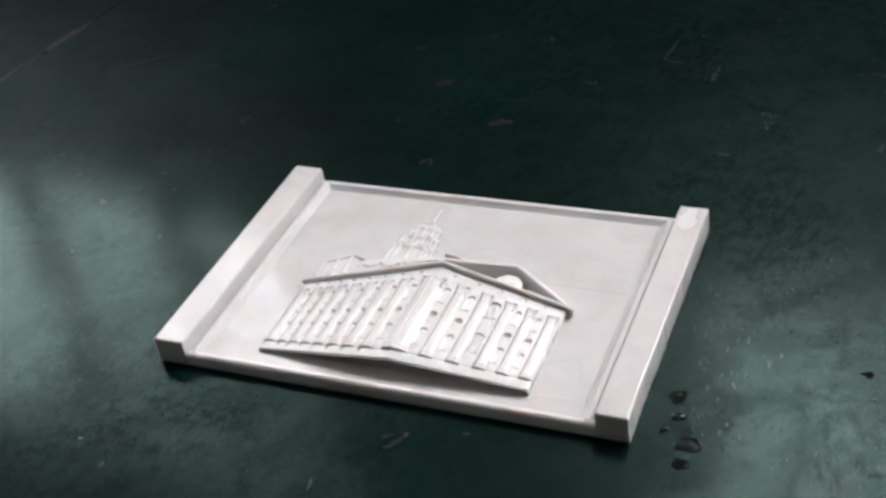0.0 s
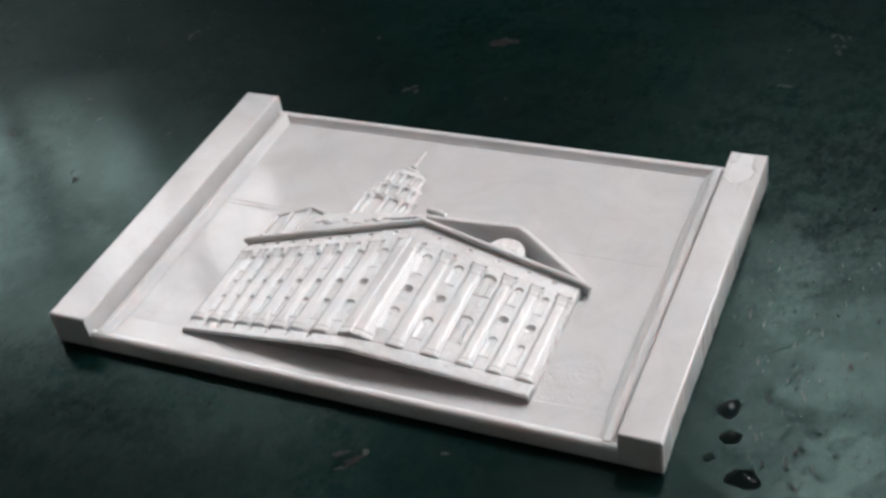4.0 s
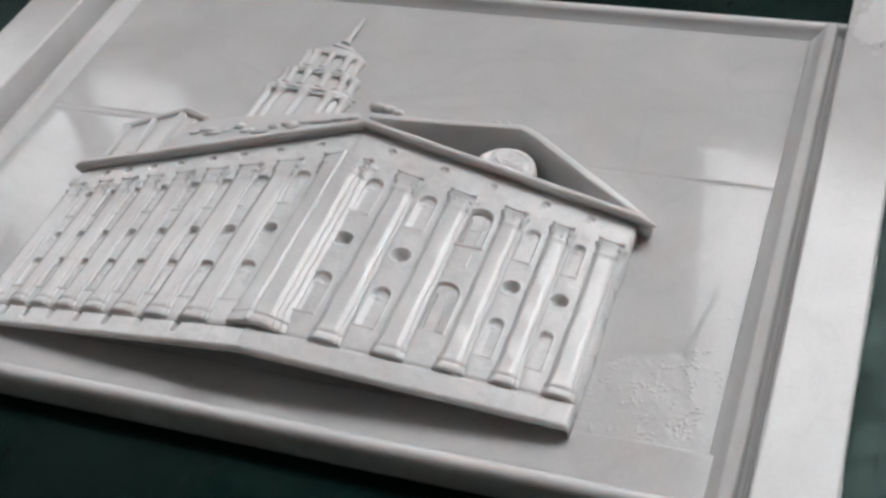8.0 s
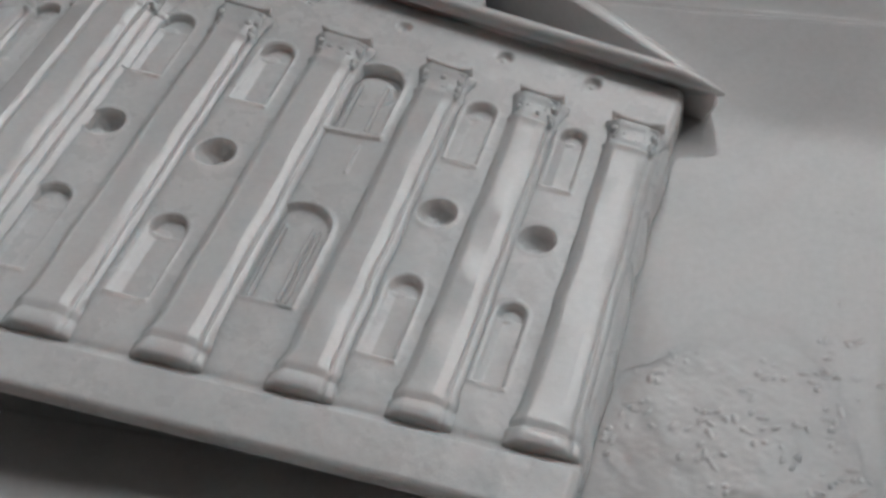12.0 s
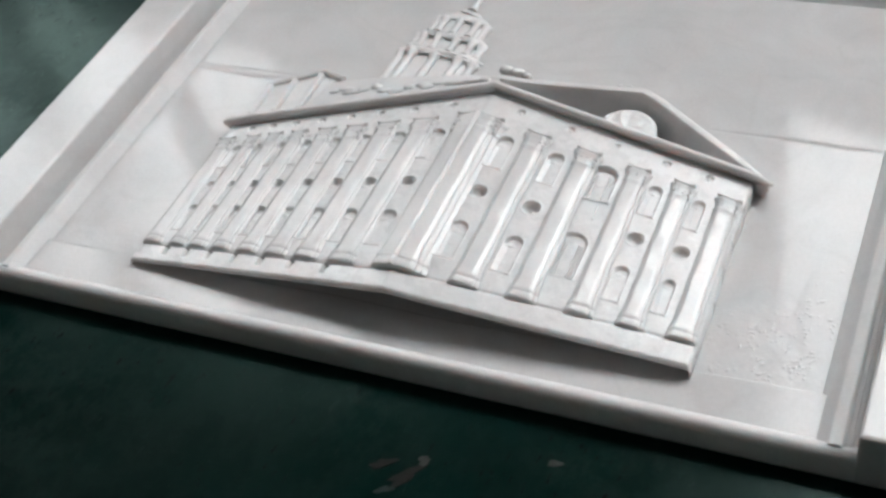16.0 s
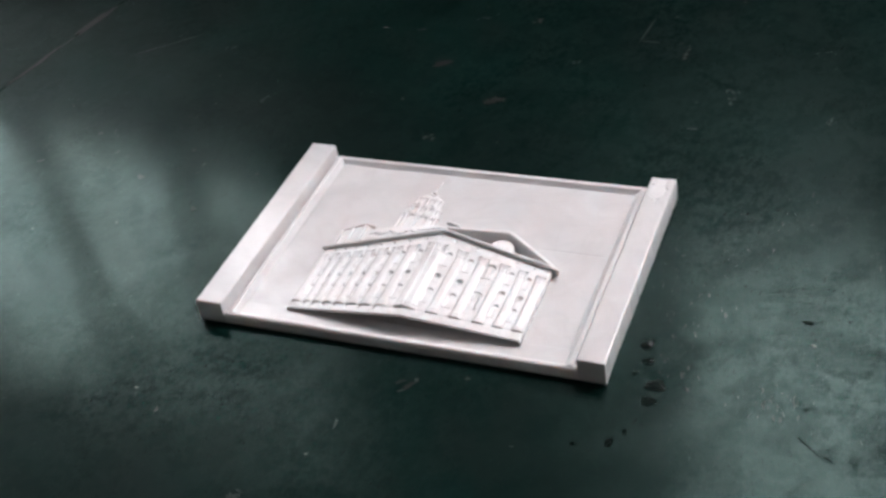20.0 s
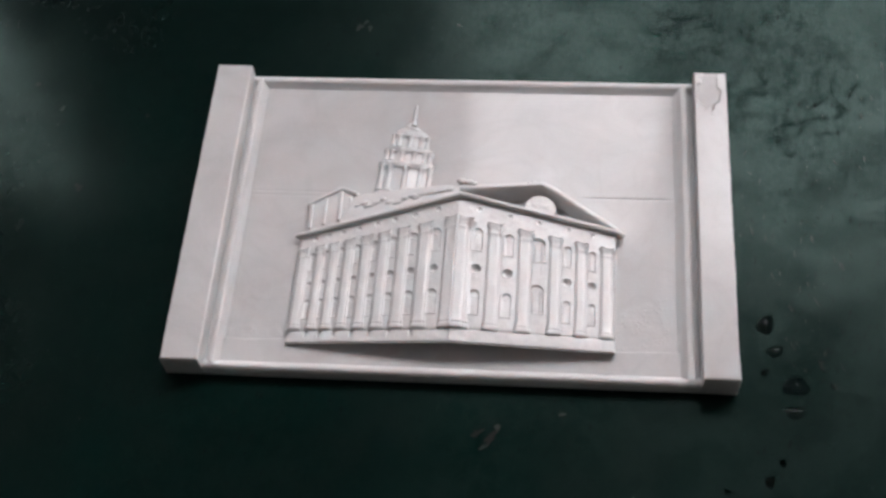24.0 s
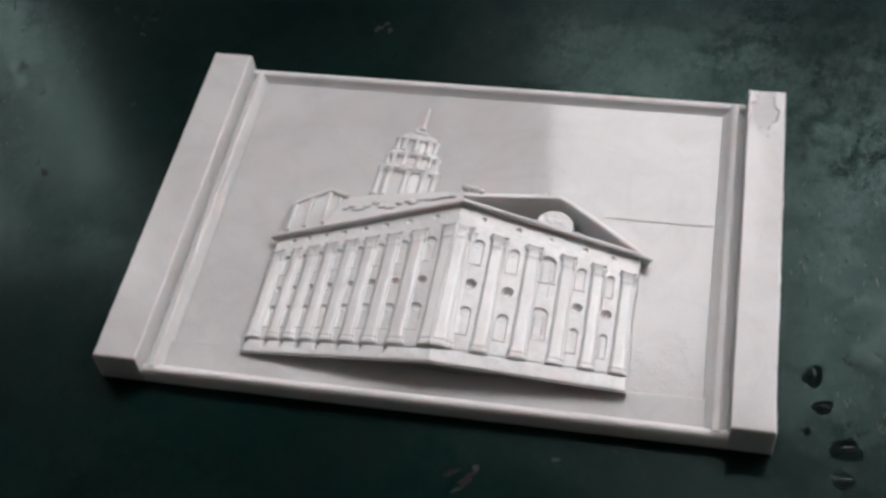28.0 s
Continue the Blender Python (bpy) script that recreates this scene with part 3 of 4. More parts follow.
SIDE = [(0.0, 0.002), (0.0, 0.0058), (0.0010, 0.0058), (0.0012, 0.0063), (0.0020, 0.0063), (0.0022, 0.0068), (0.0033, 0.0069), (0.0037, 0.0090), (0.0041, 0.0096), (0.0046, 0.0098), (0.0070, 0.0098),
        (0.0075, 0.0095), (0.0083, 0.0085), (0.0098, 0.0070), (0.0113, 0.0060), (0.0120, 0.0057), (0.0124, 0.0051), (0.0124, 0.002)]
for s, inner in ((-1, IN_W), (1, IN_E)):
    wide = (abs(inner) - 0.1279) / 0.0124
    part("frame_moulding", moulding([(inner - s * x * wide, z) for x, z in SIDE], -D / 2 + 0.0032, D / 2 - 0.0032, "y"), FRAME_MARBLE, plaque, "stepped frame moulding")
ENDS = [(0.0, 0.0), (0.0, 0.0066), (0.0006, 0.0078), (0.0016, 0.0088), (0.0028, 0.0092), (0.0040, 0.0089), (0.0048, 0.0080), (0.0056, 0.0068), (0.0066, 0.0062), (0.0078, 0.0050), (0.0078, 0.0)]
for s in (-1, 1):
    part("frame_moulding", moulding([(s * (D / 2 - y * (1.22 if s > 0 else 1.0)), z) for y, z in ENDS], IN_W - 0.0002, IN_E + 0.0002, "x"), FRAME_MARBLE, plaque, "rounded frame moulding")

# ---- the temple ----
XC = 0.001                 # the near corner
Y_BASE, Y_FOOT = -0.0786, -0.0870
X_RIGHT, X_LEFT = 0.0932, -0.0925


def y_cornice(x):
    return 0.0088 - 0.204 * (x - XC) if x >= XC else 0.0088 + 0.272 * (x - XC)


def z_wall(x):
    return 0.0184 - 0.0833 * (x - XC) if x >= XC else 0.0184 + 0.106 * (x - XC)


def y_at(x, h):
    return Y_BASE + (y_cornice(x) - Y_BASE) * h


def arch(X, Y, cx, hw, y0, y1):
    """Distance to a round-headed opening, negative inside."""
    low = np.maximum(np.abs(X - cx) - hw, y0 - Y)
    head = np.hypot(X - cx, Y - (y1 - hw)) - hw
    return np.where(Y < y1 - hw, low, head)


RIGHT_BAYS = [(0.0135, 0.0029, 0.0029), (0.0318, 0.0027, 0.0029), (0.0658, 0.0022, 0.0026), (0.0800, 0.0019, 0.0025)]
LEFT_X = [-0.0108, -0.0243, -0.0361, -0.0467, -0.0574, -0.0667, -0.0753, -0.0832]
LEFT_BAYS = [(x, 0.0029 - 0.00016 * i, 0.0025 - 0.00016 * i) for i, x in enumerate(LEFT_X)]
UPPER, LOWER, ROUND, FRIEZE = (0.602, 0.782), (0.112, 0.300), 0.462, 0.935
MID = 0.0486
MID_WINDOWS = [(MID, 0.0043, y_at(MID, 0.610), y_at(MID, 0.800)), (MID, 0.0042, y_at(MID, 0.172), y_at(MID, 0.398))]
LEFT_PILASTERS = [(-0.0172, 0.0031), (-0.0300, 0.0028), (-0.0413, 0.0026), (-0.0518, 0.0024), (-0.0619, 0.0022), (-0.0709, 0.0020), (-0.0791, 0.0018), (-0.0890, 0.0022)]
RIGHT_PILASTERS = [(0.0234, 0.0031), (0.0414, 0.0031), (0.0588, 0.0027), (0.0738, 0.0025), (0.0885, 0.0028)]


def facade(name, x_end, bays, nx, ny, seed):
    xs = np.linspace(XC, x_end, nx)
    yt = np.array([y_cornice(x) for x in xs])
    v = np.linspace(0, 1, ny)[:, None]
    X = np.repeat(xs[None], ny, 0)
    Y = Y_FOOT + (yt[None] - Y_FOOT) * v
    Z = np.repeat(np.array([z_wall(x) for x in xs])[None], ny, 0)
    Z += 0.00005 * smooth_noise(X, Y, 700, seed) + 0.00006 * smooth_noise(X, Y, 170, seed + 1)
    for cx, hw, r in bays:
        for h0, h1 in (UPPER, LOWER):
            # sunk panel with a sloped western jamb, a deeper head with a small boss, and a raised sill
            y0, y1 = y_at(cx, h0), y_at(cx, h1)
            Yh = Y - (y_cornice(cx + 0.001) - y_cornice(cx - 0.001)) / 0.002 * h0 * (X - cx)
            d = arch(X, Y, cx, hw, y0, y1)
            slope = np.clip((cx - 0.42 * hw - X) / (0.62 * hw), 0, 1) * fade(Y - (y1 - hw * 1.2), 0.0006)
            Z += -0.00072 * fade(d + 0.0001, 0.00045) * (1 - 0.92 * slope) + 0.00010 * np.exp(-((d - 0.0004) / 0.00025) ** 2)
            head = np.maximum(d + 0.0003, y1 - hw * 1.3 - Y)
            Z -= 0.00042 * fade(head, 0.0005)
            Z += 0.00026 * np.clip(1 - ((X - cx + 0.35 * hw) / (0.55 * hw)) ** 2 - ((Y - y1 + 1.25 * hw) / (0.38 * hw)) ** 2, 0, 1) ** 0.5
            sill = np.maximum(np.abs(X - cx + 0.0001) - hw - 0.0004, np.abs(Yh - y0 + 0.00015) - 0.00018)
            Z += 0.00042 * fade(sill, 0.00035)
        d = np.hypot(X - cx, Y - y_at(cx, ROUND))
        Z += -0.95 * r * np.maximum(1 - (d / r) ** 2, 0) ** 0.5 * (1 + 0.10 * smooth_noise(X, Y, 1500, seed + 7)) + 0.00016 * np.exp(-((d - r - 0.0003) / 0.00035) ** 2)
        d = np.hypot(X - cx, Y - y_at(cx, FRIEZE))
        Z += -0.00085 * fade(d - 0.0012, 0.0009) + 0.00060 * fade(np.hypot(X - cx + 0.0003, Y - y_at(cx, FRIEZE) + 0.0003) - 0.0004, 0.0007)
    if x_end > 0:
        d = np.hypot(X - MID, Y - y_at(MID, FRIEZE))
        Z += -0.0006 * fade(d - 0.0010, 0.0010)
        for n, (cx, hw, y0, y1) in enumerate(MID_WINDOWS):
            d = arch(X, Y, cx, hw, y0, y1)
            Z += -0.0009 * fade(d, 0.0008) + 0.0002 * np.exp(-((d - 0.0005) / 0.0004) ** 2)
            if n == 0:
                crescent = np.maximum(np.hypot(X - cx, Y - (y1 - hw)) - hw, hw * 0.80 - np.hypot(X - cx, Y - (y1 - hw * 1.25)))
                Z -= 0.0009 * fade(crescent, 0.0005)
        d = np.maximum(np.abs(X - MID) - 0.0052, np.abs(Y - y_at(MID, 0.595)) - 0.0004)
        Z += 0.0005 * fade(d, 0.0004)
        d = np.maximum(np.abs(X - MID - 0.0025) - 0.0002, np.abs(Y - y_at(MID, 0.53)) - 0.003)
        Z += 0.0004 * fade(d, 0.0003)
    else:
        # stepped base: a shadow line and upright notches between the blocks
        Z -= 0.0013 * fade(np.abs(Y - Y_BASE + 0.0006) - 0.0004, 0.0005)
        for px, hw in LEFT_PILASTERS:
            d = np.maximum(np.abs(X - px + hw * 1.2) - 0.0009, np.abs(Y - Y_BASE + 0.0026) - 0.0022)
            Z -= 0.0018 * fade(d, 0.0004)
    Z += 0.0003 * fade(Y - Y_BASE + 0.0008, 0.0006) - 0.0003 * np.exp(-((Y - Y_BASE - 0.0002) / 0.0005) ** 2)
    # rounded foot and far edge
    Z -= 0.0010 * np.clip((Y_FOOT + 0.0012 - Y) / 0.0012, 0, 1) ** 2
    Z -= 0.0008 * np.clip((np.abs(X) - abs(x_end) + 0.0010) / 0.0010, 0, 1) ** 2
    # the upright far edge is chipped
    X = X + np.sign(x_end) * np.clip((np.abs(X) - abs(x_end) + 0.0022) / 0.0022, 0, 1) ** 2 * (0.00035 * smooth_noise(0 * X + 0.01, Y, 160, seed + 11) + 0.00018 * smooth_noise(0 * X + 0.02, Y, 600, seed + 12))
    # hollowed underside down to the ground, and the upright far edge
    SWEEP = [(-0.0240, -0.08), (-0.0240, 0.0), (-0.0239, 0.25), (-0.0232, 0.50), (-0.0200, 0.66), (-0.0130, 0.76), (-0.0050, 0.83), (-0.0012, 0.88), (0.0, 0.93)]
    X, Y, Z = (np.pad(a, ((len(SWEEP), 0), (0, 1)), mode="edge") for a in (X, Y, Z))
    for k, (out, rise) in enumerate(SWEEP):
        tall = Z[k] - SKY
        Y[k] -= out * np.clip(tall / 0.012, 0.2, 1.0)
        Z[k] = SKY + tall * rise
    Z[:, -1] = SKY - 0.0008
    return mesh_part(name, grid_mesh(name, X, Y, Z, flip=x_end < 0), WALL_MARBLE, plaque, "carved temple wall with sunk round and arched windows", 40)


front = facade("facade", X_RIGHT, RIGHT_BAYS, 620, 540, 5)
flank = facade("facade", X_LEFT, LEFT_BAYS, 560, 460, 9)

STATIONS = [(0.001, 1.10, -0.0008), (0.004, 1.13, 0.0), (0.010, 1.14, 0.0002), (0.028, 1.14, 0.0002), (0.032, 1.13, 0.0001), (0.036, 1.09, -0.0001), (0.041, 1.09, -0.0001), (0.047, 1.11, 0.0002), (0.056, 1.10, 0.0002),
            (0.068, 1.04, 0.0001), (0.084, 1.0, 0.0), *[(0.10 + 0.021 * i, 1.0 - 0.0006 * i, 0.0) for i in range(31)],
            (0.750, 0.98, 0.0), (0.756, 1.04, 0.0002), (0.764, 1.04, 0.0002), (0.769, 0.98, 0.0), (0.785, 1.00, 0.0001), (0.800, 1.07, 0.0001), (0.814, 1.14, 0.0002), (0.818, 1.19, 0.0003), (0.833, 1.19, 0.0003), (0.839, 1.17, -0.0009)]


def shaft(cx, profile, host, name, seed, spread, smooth=55):
    """A flat shaft with a stepped base and a flared capital, its edges slightly uneven."""
    rs = random.Random(seed)
    ph = [rs.uniform(0, 6.28) for _ in range(4)]
    rows = []
    for h, k, up in STATIONS:
        row = []
        for dx, dz in profile:
            x = cx + dx * (1 + (k - 1) * spread) + 0.00005 * math.sin(19 * h + ph[0]) + 0.00004 * math.sin(47 * h + ph[1]) + rs.gauss(0, 0.00003)
            j = 0.00005 * math.sin(31 * h + ph[2] + dx * 900) + rs.gauss(0, 0.00002)
            row.append((x, y_at(x, h), z_wall(x) + dz + (up + j if dz > 0 else 0)))
        rows.append(row)
    bm = bmesh.new()
    vs = add_loft(bm, rows)
    bm.faces.new(list(reversed(vs[0])))
    bm.faces.new(vs[-1])
    bmesh.ops.recalc_face_normals(bm, faces=bm.faces[:])
    return part(name, bm, MARBLE, host, smooth=smooth)


def capital_carving(cx, hw, proud, host, seed):
    """Small scrolls and leaves cut under the slab of a capital, as one carved skin."""
    rs = np.random.RandomState(seed)
    U, V = np.meshgrid(np.linspace(-1.32, 1.32, 46), np.linspace(0.752, 0.838, 30))
    X = cx + U * hw
    yc = np.where(X >= XC, 0.0088 - 0.204 * (X - XC), 0.0088 + 0.272 * (X - XC))
    Y = Y_BASE + (yc - Y_BASE) * V
    Z = np.where(X >= XC, 0.0184 - 0.0833 * (X - XC), 0.0184 + 0.106 * (X - XC)) + proud * 0.55
    for u, h, r in ((-1.05, 0.806, 0.26), (1.06, 0.806, 0.28), (-0.50, 0.798, 0.20), (0.02, 0.803, 0.22), (0.52, 0.796, 0.20), (0.98, 0.782, 0.20), (1.02, 0.766, 0.16), (-0.98, 0.784, 0.16), (0.25, 0.780, 0.15)):
        a, b = rs.uniform(-0.08, 0.08), rs.uniform(-0.002, 0.002)
        d = np.hypot((U - u - a) / r, (V - h - b) / (r * 0.040))
        Z += proud * rs.uniform(0.55, 0.85) * np.exp(-d ** 4) - proud * 0.3 * np.exp(-(d / 0.35) ** 2)
    Z += proud * 0.58 * fade(np.maximum(np.abs(U) - 1.22, np.abs(V - 0.827) - 0.006), 0.006)
    Z += 0.00012 * smooth_noise(X, Y, 2200, seed)
    rim = np.maximum(np.abs(U) - 1.2, np.abs(V - 0.795) / 0.0358 - 1.12)
    Z -= proud * 0.9 * np.clip(rim / 0.08, 0, 1)
    mesh_part("capital", grid_mesh("capital", X, Y, Z), MARBLE, host, "carved capital with small scrolls", 70)


def abacus(cx, hw, proud, host):
    """The flat, flared slab on a capital, curling forward at its ends."""
    rows = []
    for u in np.linspace(-1.38, 1.42, 15):
        x = cx + u * hw
        flare = abs(u / 1.4) ** 3
        yc, zc = y_at(x, 0.838) + 0.00035 * flare, z_wall(x) + proud * (1.12 + 0.22 * flare)
        a, b = 0.00055 * (1 - 0.35 * flare), 0.00045
        rows.append([(x, yc + a * math.cos(q), zc + b * math.sin(q) * (1 if math.sin(q) > 0 else 3)) for q in np.linspace(0, 2 * math.pi, 13)[:-1]])
    part("abacus", loft(rows, True), MARBLE, host, "thin flared slab on the capital", 60)


def pilaster(cx, hw, host, proud=0.0012):
    w = hw
    prof = [(-w - 0.0013, -0.0012), (-w - 0.0012, 0.0), (-w - 0.0006, proud * 0.30), (-w, proud * 0.74), (-w + 0.0004, proud * 0.95), (-w + 0.0006, proud), (-w + 0.0009, proud * 1.01), (w - 0.0017, proud * 1.01), (w - 0.0015, proud),
            (w - 0.0004, proud * 0.70), (w - 0.0003, proud * 0.66), (w - 0.0001, proud * 0.33), (w + 0.0001, proud * 0.33), (w + 0.0003, proud * 0.44), (w + 0.0004, proud * 0.43), (w + 0.0010, proud * 0.14), (w + 0.0011, proud * 0.04), (w + 0.0012, -0.0012)]
    shaft(cx, prof, host, "pilaster", int(cx * 1e5), 1.0)
    capital_carving(cx, hw, proud, host, abs(int(cx * 1e4)))
    abacus(cx, hw, proud, host)


for cx, hw in RIGHT_PILASTERS:
    pilaster(cx, hw, front)
for cx, hw in LEFT_PILASTERS:
    pilaster(cx, hw, flank, 0.0012)

# the corner pier, with a raised fillet along its arris
PIER = [(-0.0069, -0.0012), (-0.0067, 0.0002), (-0.0063, 0.0010), (-0.0059, 0.0014), (-0.0056, 0.0016), (-0.0053, 0.00165), (-0.0014, 0.0022), (-0.0011, 0.0022), (-0.0008, 0.0023), (-0.0005, 0.0029), (-0.0003, 0.0030), (-0.0002, 0.0030), (0.0005, 0.0026), (0.0006, 0.0025),
        (0.0008, 0.0021), (0.0010, 0.0021), (0.0048, 0.0020), (0.0051, 0.0020), (0.0064, 0.0015), (0.0065, 0.0014), (0.0067, 0.0011), (0.0069, 0.0011), (0.0071, 0.0012), (0.0081, 0.0008), (0.0082, 0.0007), (0.0084, 0.0004), (0.0086, 0.0004), (0.0088, 0.0005), (0.0098, 0.0001), (0.0102, 0.0), (0.0103, -0.0012)]
shaft(XC, PIER, front, "corner_pier", 5, 0.55, 24)
capital_carving(XC - 0.0035, 0.0030, 0.0019, front, 15)
capital_carving(XC + 0.0045, 0.0034, 0.0019, front, 16)
abacus(XC - 0.0035, 0.0026, 0.0019, front)
abacus(XC + 0.0045, 0.0036, 0.0017, front)


def window_sill(cx, hw, y0, host):
    bm = bmesh.new()
    zf = z_wall(cx) - 0.0004
    tilt = (y_cornice(cx + hw) - y_cornice(cx - hw)) * 0.45
    add_loft(bm, [[(cx + u * hw * 1.1, y0 - 0.00035 + tilt * u / 2 + 0.00028 * math.cos(a), zf + 0.00026 + 0.00022 * math.sin(a)) for a in np.linspace(0, 2 * math.pi, 9)[:-1]] for u in np.linspace(-1.1, 1.0, 6)], True)
    bmesh.ops.recalc_face_normals(bm, faces=bm.faces[:])
    part("window_sill", bm, MARBLE, host, smooth=60)


for k, (cx, hw, y0, y1) in enumerate(MID_WINDOWS):
    zf = z_wall(cx) - 0.0008
    for dx, w in ((-0.0031, 0.00022), (-0.0020, 0.00030), (0.0021, 0.00026), (0.0031, 0.00018))[:3 if k == 0 else 4]:
        bars = [[(cx + dx + w * math.cos(a) + 0.00006 * math.sin(9 * q), y0 + 0.0003 + (y1 - hw * 1.05 - y0) * q, zf + 2.6 * w * math.sin(a)) for a in np.linspace(0, 2 * math.pi, 9)[:-1]] for q in np.linspace(0, 1, 7)]
        part("glazing_bar", loft(bars, True), MARBLE, front, smooth=60)
    window_sill(cx, hw, y0, front)

# ---- cornices ----
ROD = [(0.0002, -0.0030), (-0.0004, -0.0008)] + [(0.0002 - 0.0014 * math.cos(radians(a)), 0.0004 + 0.0014 * math.sin(radians(a))) for a in range(-30, 211, 20)] + [(0.0018, -0.0030)]


def cornice(x_end, host, tip):
    pts = []
    for x in [*np.linspace(XC, tip - (x_end - tip) * 0.6, 14), tip, (tip + x_end) / 2, x_end]:
        over = max(0.0, abs(x) - abs(tip)) / max(1e-6, abs(x_end) - abs(tip))
        pts.append((x, y_cornice(x) + 0.0006, z_wall(x) + 0.0016 - 0.0004 * over))
    bm = swept(pts, ROD, taper=(1.0, 0.72, 0.12))
    return part("cornice", bm, MARBLE, host, "rounded projecting eaves", 80)


cornice(0.0994, front, X_RIGHT)
cornice(-0.0960, flank, X_LEFT)

# ---- roof over the front: a raised rim round a deep hollow, with a half-round stone in it ----
RIM = [(0.0010, 0.0148, 0.0195), (0.0110, 0.0158, 0.0185), (0.0220, 0.0172, 0.0178), (0.0400, 0.0196, 0.0168), (0.0500, 0.0208, 0.0163), (0.0560, 0.0176, 0.0159), (0.0700, 0.0079, 0.0150),
       (0.0850, -0.0022, 0.0138), (0.0935, -0.0076, 0.0126), (0.0982, -0.0103, 0.0114)]
RIM_SECTION = [(-0.0027, -0.0180), (-0.0024, -0.0060), (-0.0021, -0.0030), (-0.0017, -0.0010), (-0.0011, 0.0002), (0.0002, 0.0005), (0.0013, 0.0001), (0.0019, -0.0008), (0.0026, -0.0050), (0.0034, -0.0180)]
part("roof_rim", swept(RIM, RIM_SECTION, taper=(0.75, 0.15)), MARBLE, front, "raised roof edge over a deep hollow", 50)
A, R = np.meshgrid(np.linspace(-0.17, math.pi - 0.17, 80), np.append(np.linspace(0.0, 0.0094, 40), [0.0096, 0.0096]))
X, Y = 0.0488 + R * np.cos(A), 0.0044 + R * np.sin(A)
Z = np.where(X >= XC, 0.0184 - 0.0833 * (X - XC), 0.0184) - 0.0012
Z += 0.00016 * smooth_noise(X, Y, 1000, 91) + 0.00004 * np.sin(A * 14) * np.clip(R / 0.006, 0, 1) + 0.00018 * np.exp(-((R - 0.0084) / 0.0005) ** 2)
Z[-2:] -= 0.0004
Z[-1] = SKY - 0.001
mesh_part("lunette", grid_mesh("lunette", X, Y, Z, True), MARBLE, front, "half-round carved stone in the hollow", 50)
part("lunette_foot", prism([(0.0394, -0.0026), (0.0582, -0.0054), (0.0582, 0.0032), (0.0394, 0.0062)], SKY - 0.001, lambda x, y: z_wall(x) - 0.0013, 0.0002), MARBLE, front)
for fx, fy, fz, r in ((0.0020, 0.0186, 0.0194, 0.0021), (0.0056, 0.0184, 0.0190, 0.0021), (0.0092, 0.0178, 0.0186, 0.0016), (0.0415, 0.0212, 0.0164, 0.0010), (0.0445, 0.0216, 0.0162, 0.0010)):
    bm = bmesh.new()
    bmesh.ops.create_icosphere(bm, subdivisions=2, radius=r)
    for v in bm.verts:
        v.co += Vector((noise.noise(v.co * 900), noise.noise(v.co * 900 + Vector((5, 0, 0))), 0)) * r * 0.3
        v.co.x *= 1.5
        v.co += Vector((fx, fy, fz))
    part("roof_ornament", bm, MARBLE, front, smooth=180)

# ---- roof over the flank, with the attic ----
ROOF = [(0.0010, 0.0085), (0.0020, 0.0176), (-0.0160, 0.0172), (-0.0320, 0.0160), (-0.0480, 0.0148), (-0.0600, 0.0128), (-0.0640, 0.0110), (-0.0700, -0.0105)]
part("roof", prism(ROOF, SKY - 0.001, lambda x, y: min(z_wall(x) + 0.0008, 0.0200) - 0.08 * max(0, y - y_cornice(x)), 0.0006), MARBLE, flank, "sloping temple roof")
ATTIC = [(-0.0885, -0.0150), (-0.0900, 0.0062), (-0.0712, 0.0172), (-0.0630, 0.0128), (-0.0600, -0.0080)]
part("attic", prism(ATTIC, SKY - 0.001, lambda x, y: 0.0084 + 0.03 * (x + 0.0885), 0.0003), MARBLE, flank, "small attic block behind the eaves")
part("attic_cornice", swept([(-0.0906, 0.0064, 0.0085), (-0.0712, 0.0180, 0.0095), (-0.0610, 0.0132, 0.0110)], [(-0.0009, -0.004), (-0.0010, 0.0006), (0.0, 0.0012), (0.0010, 0.0006), (0.0010, -0.004)]), MARBLE, flank, smooth=50)
for ax, y0, y1 in ((-0.0880, -0.0110, 0.0060), (-0.0800, -0.0080, 0.0106), (-0.0712, -0.0050, 0.0152), (-0.0650, -0.0020, 0.0122)):
    part("attic_pier", box(ax - 0.0009, ax + 0.0009, y0, y1, SKY, 0.0102 + 0.04 * (ax + 0.0885), 0.0003), MARBLE, flank)
rs = random.Random(12)
for i in range(15):
    q = i / 14
    x = -0.060 + 0.056 * q + rs.uniform(-0.001, 0.001)
    y = y_cornice(x) + 0.0045 + 0.0080 * (1 - q) * rs.uniform(0.3, 1.3) + 0.0026 * q * rs.uniform(0.5, 1.3)
    bm = bmesh.new()
    bmesh.ops.create_icosphere(bm, subdivisions=3, radius=1.0)
    a, b, c = rs.uniform(0.0018, 0.0040), rs.uniform(0.0008, 0.0016), rs.uniform(0.0006, 0.0011)
    for v in bm.verts:
        v.co *= 1 + 0.30 * noise.noise(v.co * 1.6 + Vector((i, 0, 0)))
        u, w = v.co.x * a, v.co.y * b
        v.co = Vector((x + 0.96 * u - 0.27 * w, y + 0.27 * u + 0.96 * w, min(z_wall(x) + 0.0008, 0.0200) - 0.08 * (y - y_cornice(x)) + v.co.z * c))
    part("roof_ornament", bm, MARBLE, flank, smooth=180)

# ---- the tower ----
TX = -0.0346


def lean(y):
    """The tower's middle line, leaning a little."""
    return TX + 0.050 * max(0.0, y - 0.022)


